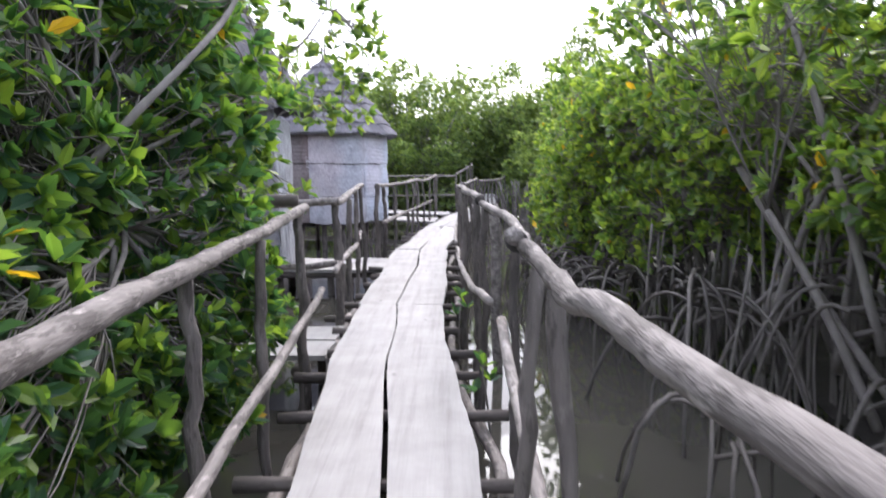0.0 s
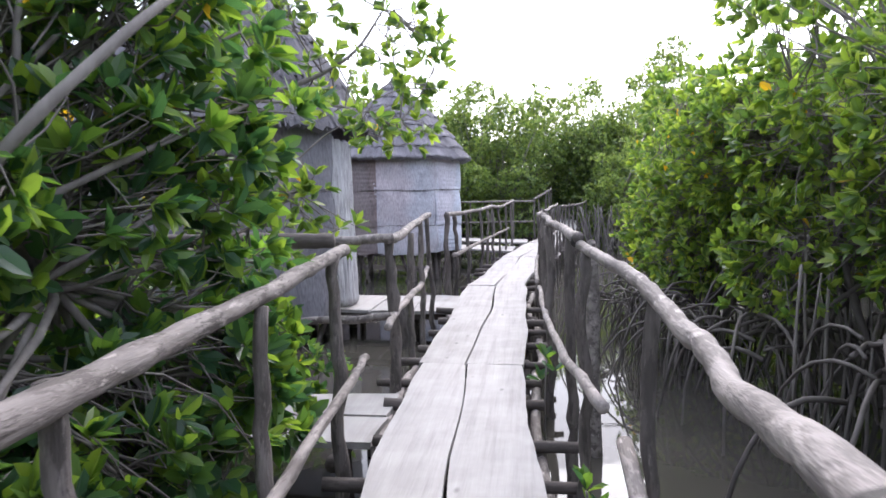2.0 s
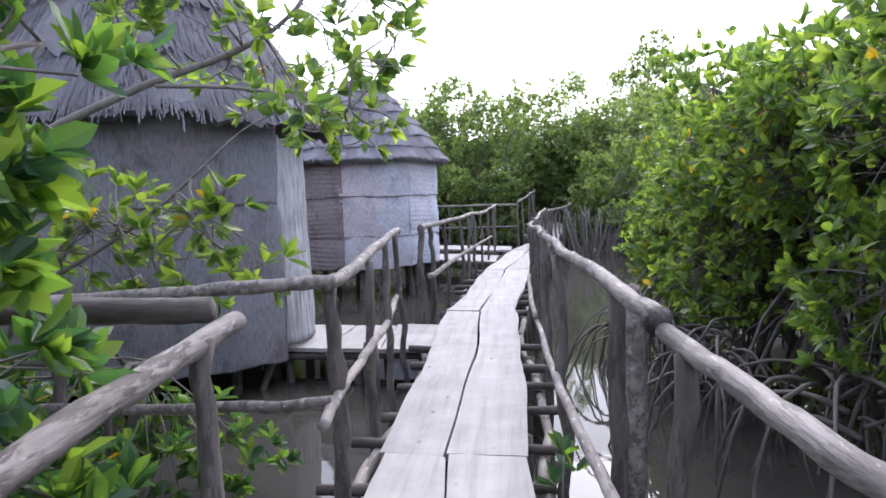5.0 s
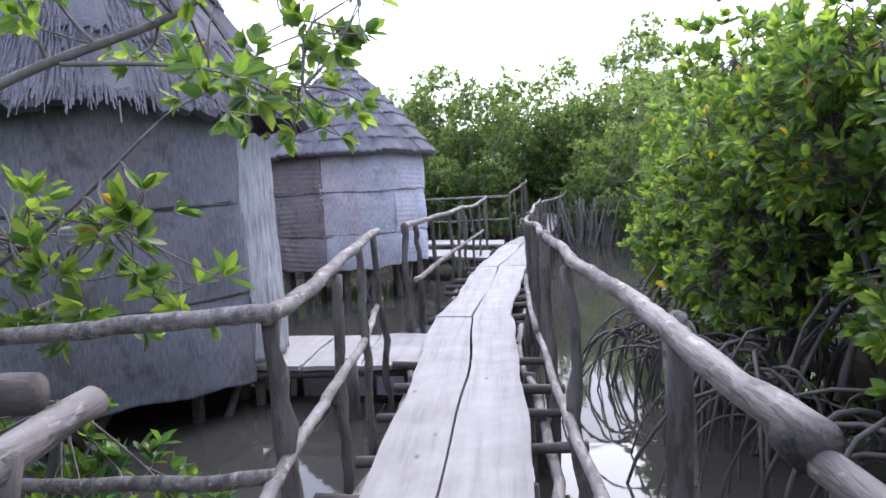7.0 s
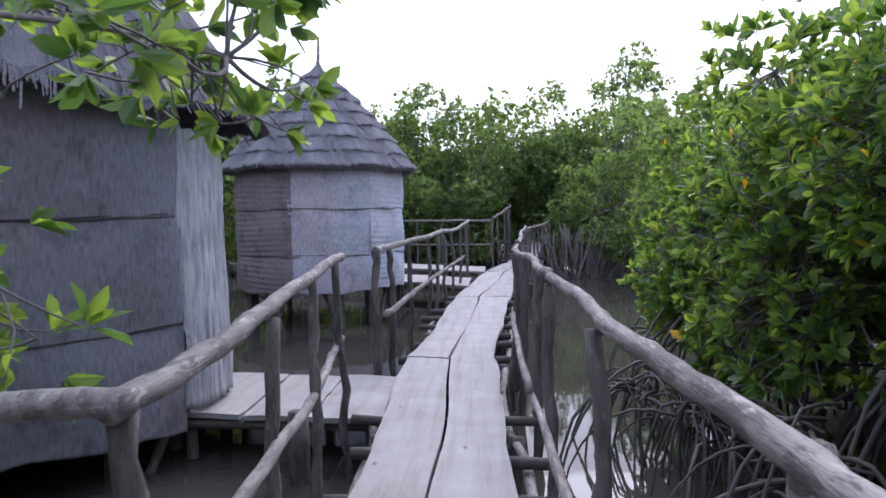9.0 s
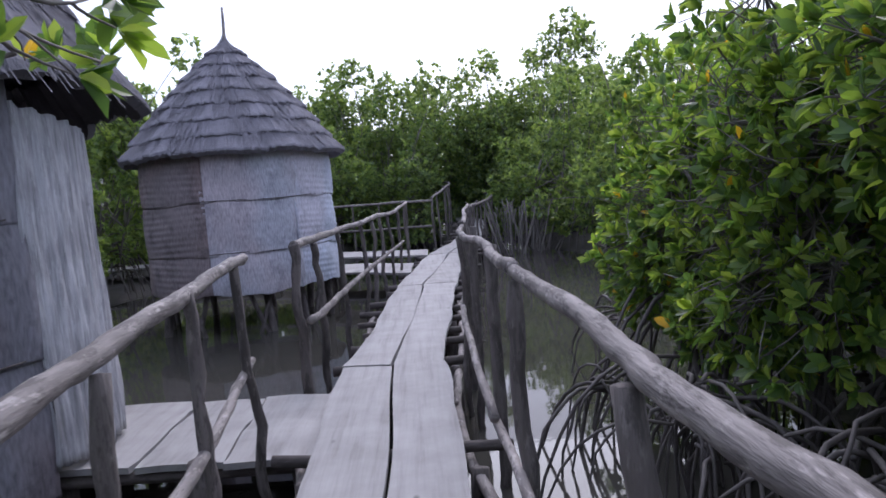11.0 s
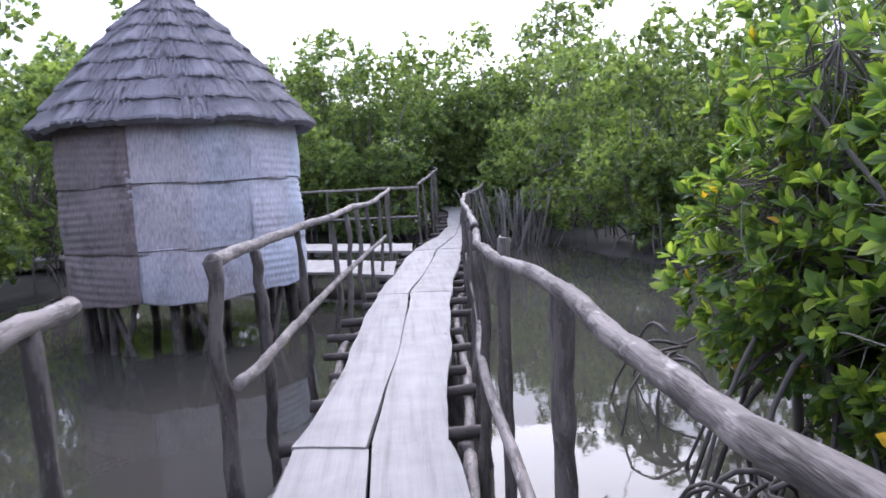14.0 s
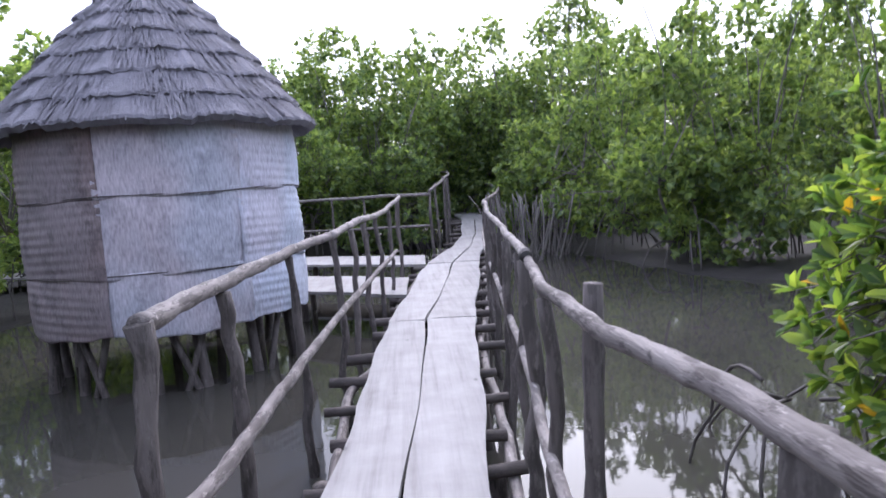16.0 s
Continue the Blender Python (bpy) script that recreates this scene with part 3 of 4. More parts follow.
# ---- huts ----
def mat_band(cx, cy, r, a0, a1, z0, z1, seed, ridges, wave, mat):
    """One curved sheet of woven matting between two angles and heights, with a ragged lower edge."""
    rng = np.random.default_rng(seed)
    na, nz = max(6, int((a1 - a0) * r / 0.045)), max(8, int((z1 - z0) / 0.019))
    ph = rng.uniform(0, 6.28, 4)
    verts, uvs = [], []
    for k in range(nz + 1):
        t = k / nz
        for i in range(na + 1):
            s = i / na
            a = a0 + (a1 - a0) * s
            lo = z0 + wave * (0.022 * math.sin(a * 5 + ph[0]) + 0.012 * math.sin(a * 17 + ph[1]) + rng.normal(0, 0.003))
            hi = z1 + 0.012 * math.sin(a * 6 + ph[2])
            z = lo + (hi - lo) * t
            bulge = 0.02 * math.sin(math.pi * t) + 0.012 * math.sin(a * 9 + z * 3 + ph[3])
            ridge = ridges * 0.004 * (0.6 + 0.4 * math.sin(a * 7 + z * 5 + ph[1])) * math.sin(z * 2 * math.pi / 0.085 + 1.6 * math.sin(a * 3 + ph[0]))
            rr = r + bulge + ridge + 0.022 * (1 - t)
            verts.append((cx + rr * math.sin(a), cy - rr * math.cos(a), z))
            uvs.append((a * r, z))
    f = [(k * (na + 1) + i, k * (na + 1) + i + 1, (k + 1) * (na + 1) + i + 1, (k + 1) * (na + 1) + i) for k in range(nz) for i in range(na)]
    verts = np.array(verts)
    inner = verts + (np.array((cx, cy, 0)) - verts) * (1, 1, 0) * (0.015 / r)
    nv = len(verts)
    rim = []
    for i in range(na):
        rim.append((i + 1, i, nv + i, nv + i + 1))
        q = nz * (na + 1) + i
        rim.append((q, q + 1, nv + q + 1, nv + q))
    for k in range(nz):
        q = k * (na + 1)
        rim.append((q, q + na + 1, nv + q + na + 1, nv + q))
        q += na
        rim.append((q + na + 1, q, nv + q, nv + q + na + 1))
    f2 = [(nv + d, nv + c, nv + b, nv + a) for a, b, c, d in f]
    me = mesh_of("mat_panel", np.vstack([verts, inner]), f + f2 + rim, mat)
    uvl = me.uv_layers.new(name="weave")
    uv2 = np.array(uvs + uvs, dtype=np.float32)
    idx = np.empty(len(me.loops), dtype=np.int32)
    me.loops.foreach_get("vertex_index", idx)
    uvl.data.foreach_set("uv", uv2[idx].ravel())
    return me


def thatch_tier(cx, cy, r0, z0, r1, z1, seed, strands, ragged=0.03, length=0.3, ledge=1.0, mat=None):
    """One layer of thatch: a thick ragged skirt covered in straw strands."""
    rng = np.random.default_rng(seed)
    n = 180
    chunks = []
    drop = rng.normal(0, ragged * 0.35, n) + ragged * 0.8 * np.sin(np.linspace(0, 2 * math.pi, n, endpoint=False) * 7 + seed) * 0.6
    ang = np.linspace(0, 2 * math.pi, n, endpoint=False)
    lump = 0.018 * np.sin(ang * 11 + seed) + rng.normal(0, 0.008, n)
    prof = []
    slope = np.array((r1 - r0, z1 - z0)) / math.hypot(r1 - r0, z1 - z0)
    nrm = np.array((-slope[1], slope[0]))
    nrm = nrm if nrm[1] > 0 else -nrm
    for s, th in ((1.0, -0.02), (0.66, 0.006), (0.33, 0.026), (0.06, 0.045), (0.0, 0.03), (0.01, -0.05), (0.5, -0.06)):
        p = np.array((r0, z0)) * (1 - s) + np.array((r1, z1)) * s + nrm * th * ledge
        prof.append((p, 1 - s))
    v = []
    for p, w in prof:
        rr = p[0] - slope[0] * drop * w + nrm[0] * lump
        zz = p[1] - slope[1] * drop * w + nrm[1] * lump
        v.append(np.stack([cx + rr * np.sin(ang), cy - rr * np.cos(ang), zz], -1))
    v = np.vstack(v)
    m = len(prof)
    k, i = np.meshgrid(np.arange(m - 1), np.arange(n), indexing="ij")
    i2 = (i + 1) % n
    f = np.stack([k * n + i, (k + 1) * n + i, (k + 1) * n + i2, k * n + i2], -1).reshape(-1, 4)
    chunks.append((v, f))
    # straw strands
    a = rng.uniform(0, 2 * math.pi, strands)
    s1 = rng.uniform(0.0, 1.0, strands) ** 1.6
    hang = rng.normal(0, ragged * 0.9, strands) * (s1 < 0.25)
    ln = rng.uniform(0.5, 1.0, strands) * length
    w = rng.uniform(0.003, 0.007, strands)
    full = math.hypot(r1 - r0, z1 - z0)
    tw = rng.normal(0, 0.08, strands)
    out = []
    for q in range(4):
        along = (s1 * full - np.abs(hang)) + (ln if q in (2, 3) else 0)
        side = np.where(np.isin(q, (0, 3)), -1.0, 1.0) * w + (tw * ln if q in (2, 3) else 0)
        lift = 0.052 * ledge - 0.045 * ledge * np.clip(along / full, 0, 1) + (0.01 if q in (0, 1) else 0.0)
        rr = r0 + slope[0] * along + nrm[0] * lift
        zz = z0 + slope[1] * along + nrm[1] * lift
        aa = a + side / np.maximum(rr, 0.12)
        rr = np.maximum(rr, 0.02)
        out.append(np.stack([cx + rr * np.sin(aa), cy - rr * np.cos(aa), zz], -1))
    sv = np.stack(out, 1).reshape(-1, 3)
    sf = np.arange(strands * 4).reshape(-1, 4)
    chunks.append((sv, sf))
    return mesh_of("thatch_layer", *join_arrays(chunks), mat or THATCH, smooth=False)


def round_hut(name, label, cx, cy, r, z0, z1, eave_r, eave_z, apex_z, tiers, seed, panels, seams, strands, finial, shag=0.04, ledge=1.0):
    hut = thing(name, label, "hut", at=(0, 0, 0))
    for k, (a0, a1, ridges, mat) in enumerate(panels):
        for b in range(len(seams) - 1):
            lo, hi = seams[b], seams[b + 1]
            part("mat_panel", mat_band(cx, cy, r + 0.003 * (k % 2) + 0.008 * (len(seams) - b), a0 - 0.02, a1 + 0.02, lo - (0.05 if b else 0), hi, seed + 10 * k + b, ridges, 1.0 if b == 0 else 0.4, mat), hut)
    for b in range(1, len(seams) - 1):
        ang = np.linspace(-2.2, 2.2 if finial else 1.14, 60)
        pole("binding_pole", [(cx + (r + 0.045) * math.sin(a), cy - (r + 0.045) * math.cos(a), seams[b] - 0.03 + 0.012 * math.sin(a * 5 + b), 0.006) for a in ang], BEAM, hut, seed + 200 + b, 6, 1, 0.1, 0.002)
    n = 24
    fl = [(cx, cy, z0 + 0.12)] + [(cx + (r - 0.10) * math.sin(2 * math.pi * i / n), cy - (r - 0.10) * math.cos(2 * math.pi * i / n), z0 + 0.12) for i in range(n)]
    fv = fl + [(x, y, z - 0.06) for x, y, z in fl]
    ff = []
    for i in range(0, n, 2):
        a, b, c = 1 + i, 1 + (i + 1) % n, 1 + (i + 2) % n
        ff += [(0, a, b, c), (n + 1, n + 1 + c, n + 1 + b, n + 1 + a), (a, n + 1 + a, n + 1 + b, b), (b, n + 1 + b, n + 1 + c, c)]
    part("floor_platform", mesh_of("floor_platform", fv, ff, BEAM, smooth=False), hut)
    rng = np.random.default_rng(seed)
    for i in range(14):
        a = 2 * math.pi * i / 14 + rng.normal(0, 0.08)
        rr = r * rng.uniform(0.82, 0.95)
        lean = rng.normal(0, 0.08, 2)
        pole("stilt", [(cx + rr * math.sin(a) + lean[0], cy - rr * math.cos(a) + lean[1], MUD_Z - 0.1, 0.06), (cx + rr * math.sin(a), cy - rr * math.cos(a), z0 + 0.1, 0.055)], POST, hut, seed + 300 + i, 8, 4)
    for i in range(6):
        a = -0.9 + 0.36 * i
        rr = r * 0.92
        s = 0.32 if i % 2 else -0.32
        pole("brace", [(cx + rr * math.sin(a), cy - rr * math.cos(a), MUD_Z, 0.035), (cx + rr * math.sin(a + s), cy - rr * math.cos(a + s), z0 + 0.06, 0.035)], POST, hut, seed + 330 + i, 7, 4)
    roof = thing("roof", "", "")
    for key in ("label", "category"):
        if key in roof:
            del roof[key]
    roof.parent = hut
    for k in range(tiers):
        s0, s1 = k / tiers, min(1.0, (k + 1.45) / tiers)
        bow = lambda s: math.sin(math.pi * min(s, 1.0)) * 0.055
        pr = lambda s: (eave_r * (1 - s) + 0.05 * s + bow(s), eave_z * (1 - s) + apex_z * s + bow(s))
        (ra, za), (rb, zb) = pr(s0), pr(s1)
        part("thatch_layer", thatch_tier(cx, cy, ra + 0.03, za, rb, zb, seed + 400 + k, int(strands * (ra + 0.3)), shag, 0.32, ledge if k else 1.0, THATCH if finial else THATCH_DARK), roof)
    if finial:
        pole("ridge_pole", [(cx, cy, apex_z - 0.4, 0.035), (cx + 0.02, cy, apex_z + finial, 0.022)], POLE, hut, seed + 500, 8, 4)
    return hut


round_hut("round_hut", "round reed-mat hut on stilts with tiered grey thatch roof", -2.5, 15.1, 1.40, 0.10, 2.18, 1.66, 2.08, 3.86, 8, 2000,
          [(-3.1, -1.3, 1.6, MAT_BROWN), (-1.3, -0.12, 1.6, MAT_BROWN), (-0.12, 0.80, 0.3, MAT_MID), (0.80, 1.6, 1.3, MAT_SKYLIT), (1.6, 3.14, 0.6, MAT_SKYLIT)], [0.10, 0.72, 1.46, 2.18], 1000, 0.55, 0.03, 0.7)
hut_a = round_hut("thatched_hut", "larger round hut with woven mat wall and shaggy thatch", -3.53, 8.63, 1.72, -0.2, 2.42, 1.93, 2.14, 4.9, 5, 3000,
          [(-3.1, -1.5, 0.2, MAT_SHADED), (-1.5, -0.35, 0.2, MAT_SHADED), (-0.35, 1.18, 0.1, MAT_SHADED), (2.88, 3.14, 0.3, MAT_SHADED)], [-0.2, 0.62, 1.40, 2.42], 1900, 0.0, 0.10, 0.45)


def door_panel():
    """A tall bleached slab with deep vertical grain and a gnawed lower end."""
    rng = np.random.default_rng(77)
    nu, nz = 44, 34
    a, b = np.array((-1.90, 7.98)), np.array((-1.86, 8.78))
    d = (b - a) / np.linalg.norm(b - a)
    nrm = np.array((d[1], -d[0]))
    groove = rng.normal(0, 0.007, nu + 1)
    front, back = [], []
    for k in range(nz + 1):
        t = k / nz
        for i in range(nu + 1):
            u = i / nu
            z0 = -0.10 + 0.03 * abs(math.sin(i * 1.3)) + (0.10 * max(0, 0.25 - u) if u < 0.25 else 0)
            z1 = 2.03 - 0.10 * u + 0.012 * math.sin(i * 0.7)
            z = z0 + (z1 - z0) * t
            side = 0.02 * math.sin(z * 4) * (1 if i in (0, nu) else 0)
            p = a + (b - a) * u + d * side + nrm * (0.05 * math.sin(math.pi * u) + groove[i] + 0.006 * math.sin(z * 9 + i) - 0.05 * t + 0.04)
            front.append((p[0], p[1], z))
            q = p - nrm * 0.06
            back.append((q[0], q[1], z))
    w = nu + 1
    nv = len(front)
    f = []
    for k in range(nz):
        for i in range(nu):
            q = k * w + i
            f += [(q, q + 1, q + 1 + w, q + w), (nv + q, nv + q + w, nv + q + 1 + w, nv + q + 1)]
        q = k * w
        f += [(q, q + w, nv + q + w, nv + q), (q + nu, nv + q + nu, nv + q + nu + w, q + nu + w)]
    for i in range(nu):
        q = nz * w + i
        f += [(i, nv + i, nv + i + 1, i + 1), (q, q + 1, nv + q + 1, nv + q)]
    return mesh_of("door_panel", front + back, f, PANEL)


tagged(new("door_panel", door_panel()), "tall bleached wooden slab with deep vertical grain beside the hut", "door")
bank_post = thing("stump_post", "thick pale stump post with a rounded top outside the handrail", "post")
pole("trunk", [(0.91, 4.38, MUD_Z - 0.1, 0.048), (0.90, 4.38, 0.3, 0.045), (0.89, 4.38, 0.86, 0.044), (0.89, 4.38, 0.92, 0.036), (0.89, 4.38, 0.945, 0.016)], POLE, bank_post, 3901, 12, 5)
stump = thing("stump_post", "short dark stump post standing beside the landing", "post")
pole("trunk", [(-0.96, 7.72, MUD_Z - 0.1, 0.075), (-0.98, 7.72, 0.0, 0.07)], POST, stump, 3900, 9, 5)


# ---- mangroves ----
def leaves(pos, axis, per, size, rng, spread=0.9, slim=0.42, flat=False):
    """Rosettes of folded oval leaves at the positions, opening along the axes; two quads a leaf."""
    n = len(pos)
    p = np.repeat(pos, per, 0)
    ax = np.repeat(axis, per, 0)
    m = len(p)
    rnd = rng.normal(0, 1, (m, 3))
    side = rnd - (rnd * ax).sum(1, keepdims=True) * ax
    side /= np.maximum(np.linalg.norm(side, axis=1, keepdims=True), 1e-6)
    open_ = rng.uniform(0.35, 1.25, (m, 1)) * spread
    d = ax * np.cos(open_) + side * np.sin(open_)
    d[:, 2] -= 0.12
    d /= np.linalg.norm(d, axis=1, keepdims=True)
    wv = np.cross(d, ax)
    wv /= np.maximum(np.linalg.norm(wv, axis=1, keepdims=True), 1e-6)
    up = np.cross(wv, d)
    ln = size * rng.uniform(0.65, 1.15, (m, 1))
    wd = ln * slim * rng.uniform(0.42, 0.55, (m, 1))
    fold = wd * rng.uniform(0.15, 0.5, (m, 1))
    b = p + d * ln * 0.10
    tip = p + d * ln - up * ln * rng.uniform(-0.05, 0.15, (m, 1))
    l1 = p + d * ln * 0.36 + wv * wd + up * fold
    l2 = p + d * ln * 0.76 + wv * wd * 0.82 + up * fold * 0.8
    r1 = p + d * ln * 0.36 - wv * wd + up * fold
    r2 = p + d * ln * 0.76 - wv * wd * 0.82 + up * fold * 0.8
    if flat:
        v = np.stack([b, (l1 + l2) / 2, tip, (r1 + r2) / 2], 1).reshape(-1, 3)
        return v, np.arange(m * 4).reshape(-1, 4)
    v = np.stack([b, l1, l2, tip, r2, r1], 1).reshape(-1, 3)
    o = np.arange(m)[:, None] * 6
    f = np.concatenate([o + np.array([0, 3, 2, 1]), o + np.array([0, 5, 4, 3])], 0)
    return v, f


def crown_points(blobs, density, rng, shell=0.55, least=26):
    """Rosette places and axes over lumpy blobs (x, y, z, rx, ry, rz)."""
    ps, axs = [], []
    for bx, by, bz, rx, ry, rz in blobs:
        n = max(least, int(density * (rx * ry + rx * rz + ry * rz) * 4.2))
        d = rng.normal(0, 1, (n, 3))
        d /= np.linalg.norm(d, axis=1, keepdims=True)
        k = shell + (1 - shell) * rng.uniform(0, 1, (n, 1)) ** 0.6
        lump = 1 + 0.22 * np.sin(d[:, :1] * 5 + bx * 3) * np.sin(d[:, 1:2] * 6 + by) + 0.12 * np.sin(d[:, 2:] * 9 + bz)
        ps.append(np.array((bx, by, bz)) + d * k * lump * (rx, ry, rz))
        ax = d + (0, 0, 0.55) + rng.normal(0, 0.3, (n, 3))
        axs.append(ax / np.linalg.norm(ax, axis=1, keepdims=True))
    return np.vstack(ps), np.vstack(axs)


def limb(a, b, r0, r1, rng, bend=0.15, n=7):
    a, b = np.array(a, dtype=float), np.array(b, dtype=float)
    mid = (a + b) / 2 + rng.normal(0, bend, 3) * np.linalg.norm(b - a) * 0.5
    s = np.linspace(0, 1, n)[:, None]
    c = a * (1 - s) ** 2 + mid * 2 * s * (1 - s) + b * s ** 2
    return np.hstack([c, r0 * (1 - s) + r1 * s])


def prop_root(x, y, z, a, reach, foot, r, rng, n=9):
    """An arching stilt root from the trunk down into the mud."""
    s = np.linspace(0, 1, n)
    rr = reach * (1 - (1 - s) ** 1.5)
    zz = z + (foot - z) * s ** 2.1 + 0.10 * np.sin(math.pi * s)
    jit = np.cumsum(rng.normal(0, 0.012, (n, 2)), 0)
    return np.stack([x + rr * math.cos(a) + jit[:, 0], y + rr * math.sin(a) + jit[:, 1], zz, np.linspace(r, r * 0.65, n)], -1)


def mangrove(label, x, y, blobs, seed, mat, density=26, per=8, size=0.115, roots=16, stems=3, reach=(0.4, 1.3), twigs=0.25, group="mangrove trees", sides=6, poles=0, mains=(), split=False, limb_r=0.018, flat=False, least=26):
    rng = np.random.default_rng(seed)
    gz0 = float(bank(np.array(x), np.array(y)))
    tree = thing("mangrove_tree", label, "tree", group)
    blobs = np.array(blobs, dtype=float)
    pos, axs = crown_points(blobs, density, rng, least=least)
    keep = pos[:, 2] > WATER_Z + 0.15
    pos, axs = pos[keep], axs[keep]
    part("crown", mesh_of("crown", *leaves(pos, axs, per, size, rng, flat=flat, slim=0.6 if flat else 0.42), mat, smooth=False), tree)
    chunks, rchunks = [], []
    top = blobs[:, 2].max()
    bases = []
    for k in range(stems):
        a = rng.uniform(0, 6.28)
        bx, by = x + 0.22 * k * math.cos(a), y + 0.22 * k * math.sin(a)
        zt = min(0.55, top * 0.4) + rng.uniform(-0.2, 0.3)
        t = blobs[rng.integers(len(blobs))]
        line = limb((bx, by, gz0 + 0.35), (0.5 * bx + 0.5 * t[0], 0.5 * by + 0.5 * t[1], zt + 0.4), 0.032, 0.024, rng, 0.16)
        chunks.append(tube_arrays(line, sides, 0.06, rng))
        bases.append(line[-1, :3])
    for t in blobs:
        b = bases[rng.integers(len(bases))]
        if len(mains) > 1:
            along = np.vstack([smooth_line(pts, 6) for pts in mains])[:, :3]
            b = along[np.argmin(np.linalg.norm(along - t[:3] + (-0.15, 0, 0.1), axis=1))]
        line = limb(b, t[:3] + (0, 0, 0.2 * t[5]), limb_r, limb_r * 0.4, rng, 0.26)
        chunks.append(tube_arrays(line, sides, 0.05, rng))
        near = np.where((np.abs(pos - t[:3]) < t[3:6] * 1.3).all(1))[0]
        for i in rng.permutation(near)[:int(len(near) * twigs)]:
            c = line[rng.integers(3, len(line)), :3]
            chunks.append(tube_arrays(limb(c, pos[i], 0.006, 0.003, rng, 0.35, 5), 4, 0, None, False))
    for pts in mains:
        line = smooth_line(pts, 6)
        part("branch", mesh_of("branch", *tube_arrays(line, 8, 0.06, rng), BRANCH), tree)
        c = line[len(line) // 2:, :3]
        near = np.where(np.min(np.linalg.norm(pos[:, None] - c[None], axis=2), 1) < 0.4)[0]
        for i in rng.permutation(near)[:16]:
            q = c[np.argmin(np.linalg.norm(c - pos[i], axis=1))]
            chunks.append(tube_arrays(limb(q, pos[i], 0.006, 0.003, rng, 0.4, 5), 4, 0, None, False))
    part("branchwork", mesh_of("branchwork", *join_arrays(chunks), BRANCH), tree)
    for k in range(poles):
        a, d = rng.uniform(0, 6.28), rng.uniform(0.1, 1.05)
        bx, by = x - 0.25 + d * math.cos(a), y + d * math.sin(a)
        r = rng.uniform(0.008, 0.018)
        line = limb((bx, by, WATER_Z - 0.3), (bx + rng.normal(0, 0.14), by + rng.normal(0, 0.14), rng.uniform(0.5, 1.3)), r, r * 0.7, rng, 0.12)
        part("stem", mesh_of("stem", *tube_arrays(line, 6, 0.06, rng), BRANCH), tree)
    for k in range(roots):
        a = rng.uniform(0, 6.28)
        rc = rng.uniform(*reach)
        fx, fy = x + rc * math.cos(a), y + rc * math.sin(a)
        foot = min(float(bank(np.array(fx), np.array(fy))), WATER_Z) - 0.1
        arrs = tube_arrays(prop_root(x + rng.normal(0, 0.12), y + rng.normal(0, 0.12), rng.uniform(-0.1, 0.75), a, rc, foot, rng.uniform(0.012, 0.024), rng), 6, 0.05, rng)
        if split:
            part("prop_root", mesh_of("prop_root", *arrs, ROOT), tree)
        else:
            rchunks.append(arrs)
    if rchunks:
        part("root_tangle", mesh_of("root_tangle", *join_arrays(rchunks), ROOT), tree)
    return tree


def blob_set(x, y, z, w, d, h, n, seed, r=(0.4, 0.7)):
    """Blobs scattered through a box-shaped stretch of canopy."""
    rng = np.random.default_rng(seed)
    out = []
    for _ in range(n):
        q = rng.uniform(r[0], r[1], 3) * (1, 1, 0.85)
        out.append((x + rng.uniform(-w, w), y + rng.uniform(-d, d), z + rng.uniform(-h, h), *q))
    return out


# right bank beside the walk
RIGHT = [(2.6, -1.2, 1.6, 0.45, 0.8, 0.9, 7), (3.3, 1.2, 1.5, 0.9, 1.0, 0.75, 8), (3.3, 3.2, 1.65, 0.8, 0.9, 0.85, 12), (3.1, 5.1, 1.6, 0.75, 0.9, 0.9, 12), (3.05, 6.9, 1.55, 0.75, 0.8, 1.1, 13),
         (2.75, 8.3, 1.25, 0.75, 0.8, 0.95, 16), (2.6, 9.5, 1.0, 0.6, 0.55, 1.0, 14), (4.9, 4.5, 2.0, 1.0, 1.6, 0.8, 11), (4.9, 8.0, 2.3, 1.0, 1.4, 1.0, 12), (5.0, 0.8, 1.5, 1.0, 1.5, 0.7, 9)]
for k, (x, y, z, w, d, h, n) in enumerate(RIGHT):
    near = x < 4
    mangrove("leafy green mangrove on arching stilt roots at the bank", x, y, blob_set(x, y, z, w, d, h, n, 4000 + k) + [(x - 0.55, y - 0.3, 0.45, 0.45, 0.5, 0.4), (x - 0.2, y + 0.4, 0.3, 0.5, 0.5, 0.4)] * (k == 5) + [(2.3, 5.3, 2.6, 0.34, 0.3, 0.3), (2.75, 5.0, 3.0, 0.34, 0.3, 0.3), (2.3, 4.7, 3.0, 0.26, 0.26, 0.24), (3.0, 4.5, 3.35, 0.36, 0.35, 0.3)] * (k == 3), 4100 + k, LEAF, 30 if k in (3, 4, 5, 6) else 22, 8, 0.115, 24 if near else 8, 4, (0.4, 1.3), 0.25,
             poles=(10, 22, 26, 20)[k] if k < 4 else 0, split=near,
             mains=[[(2.72, 8.2, 0.05, 0.017), (2.55, 8.45, 0.5, 0.016), (2.38, 8.8, 1.0, 0.014), (2.22, 9.1, 1.45, 0.012), (2.12, 9.3, 1.72, 0.008)]] if k == 5 else ())
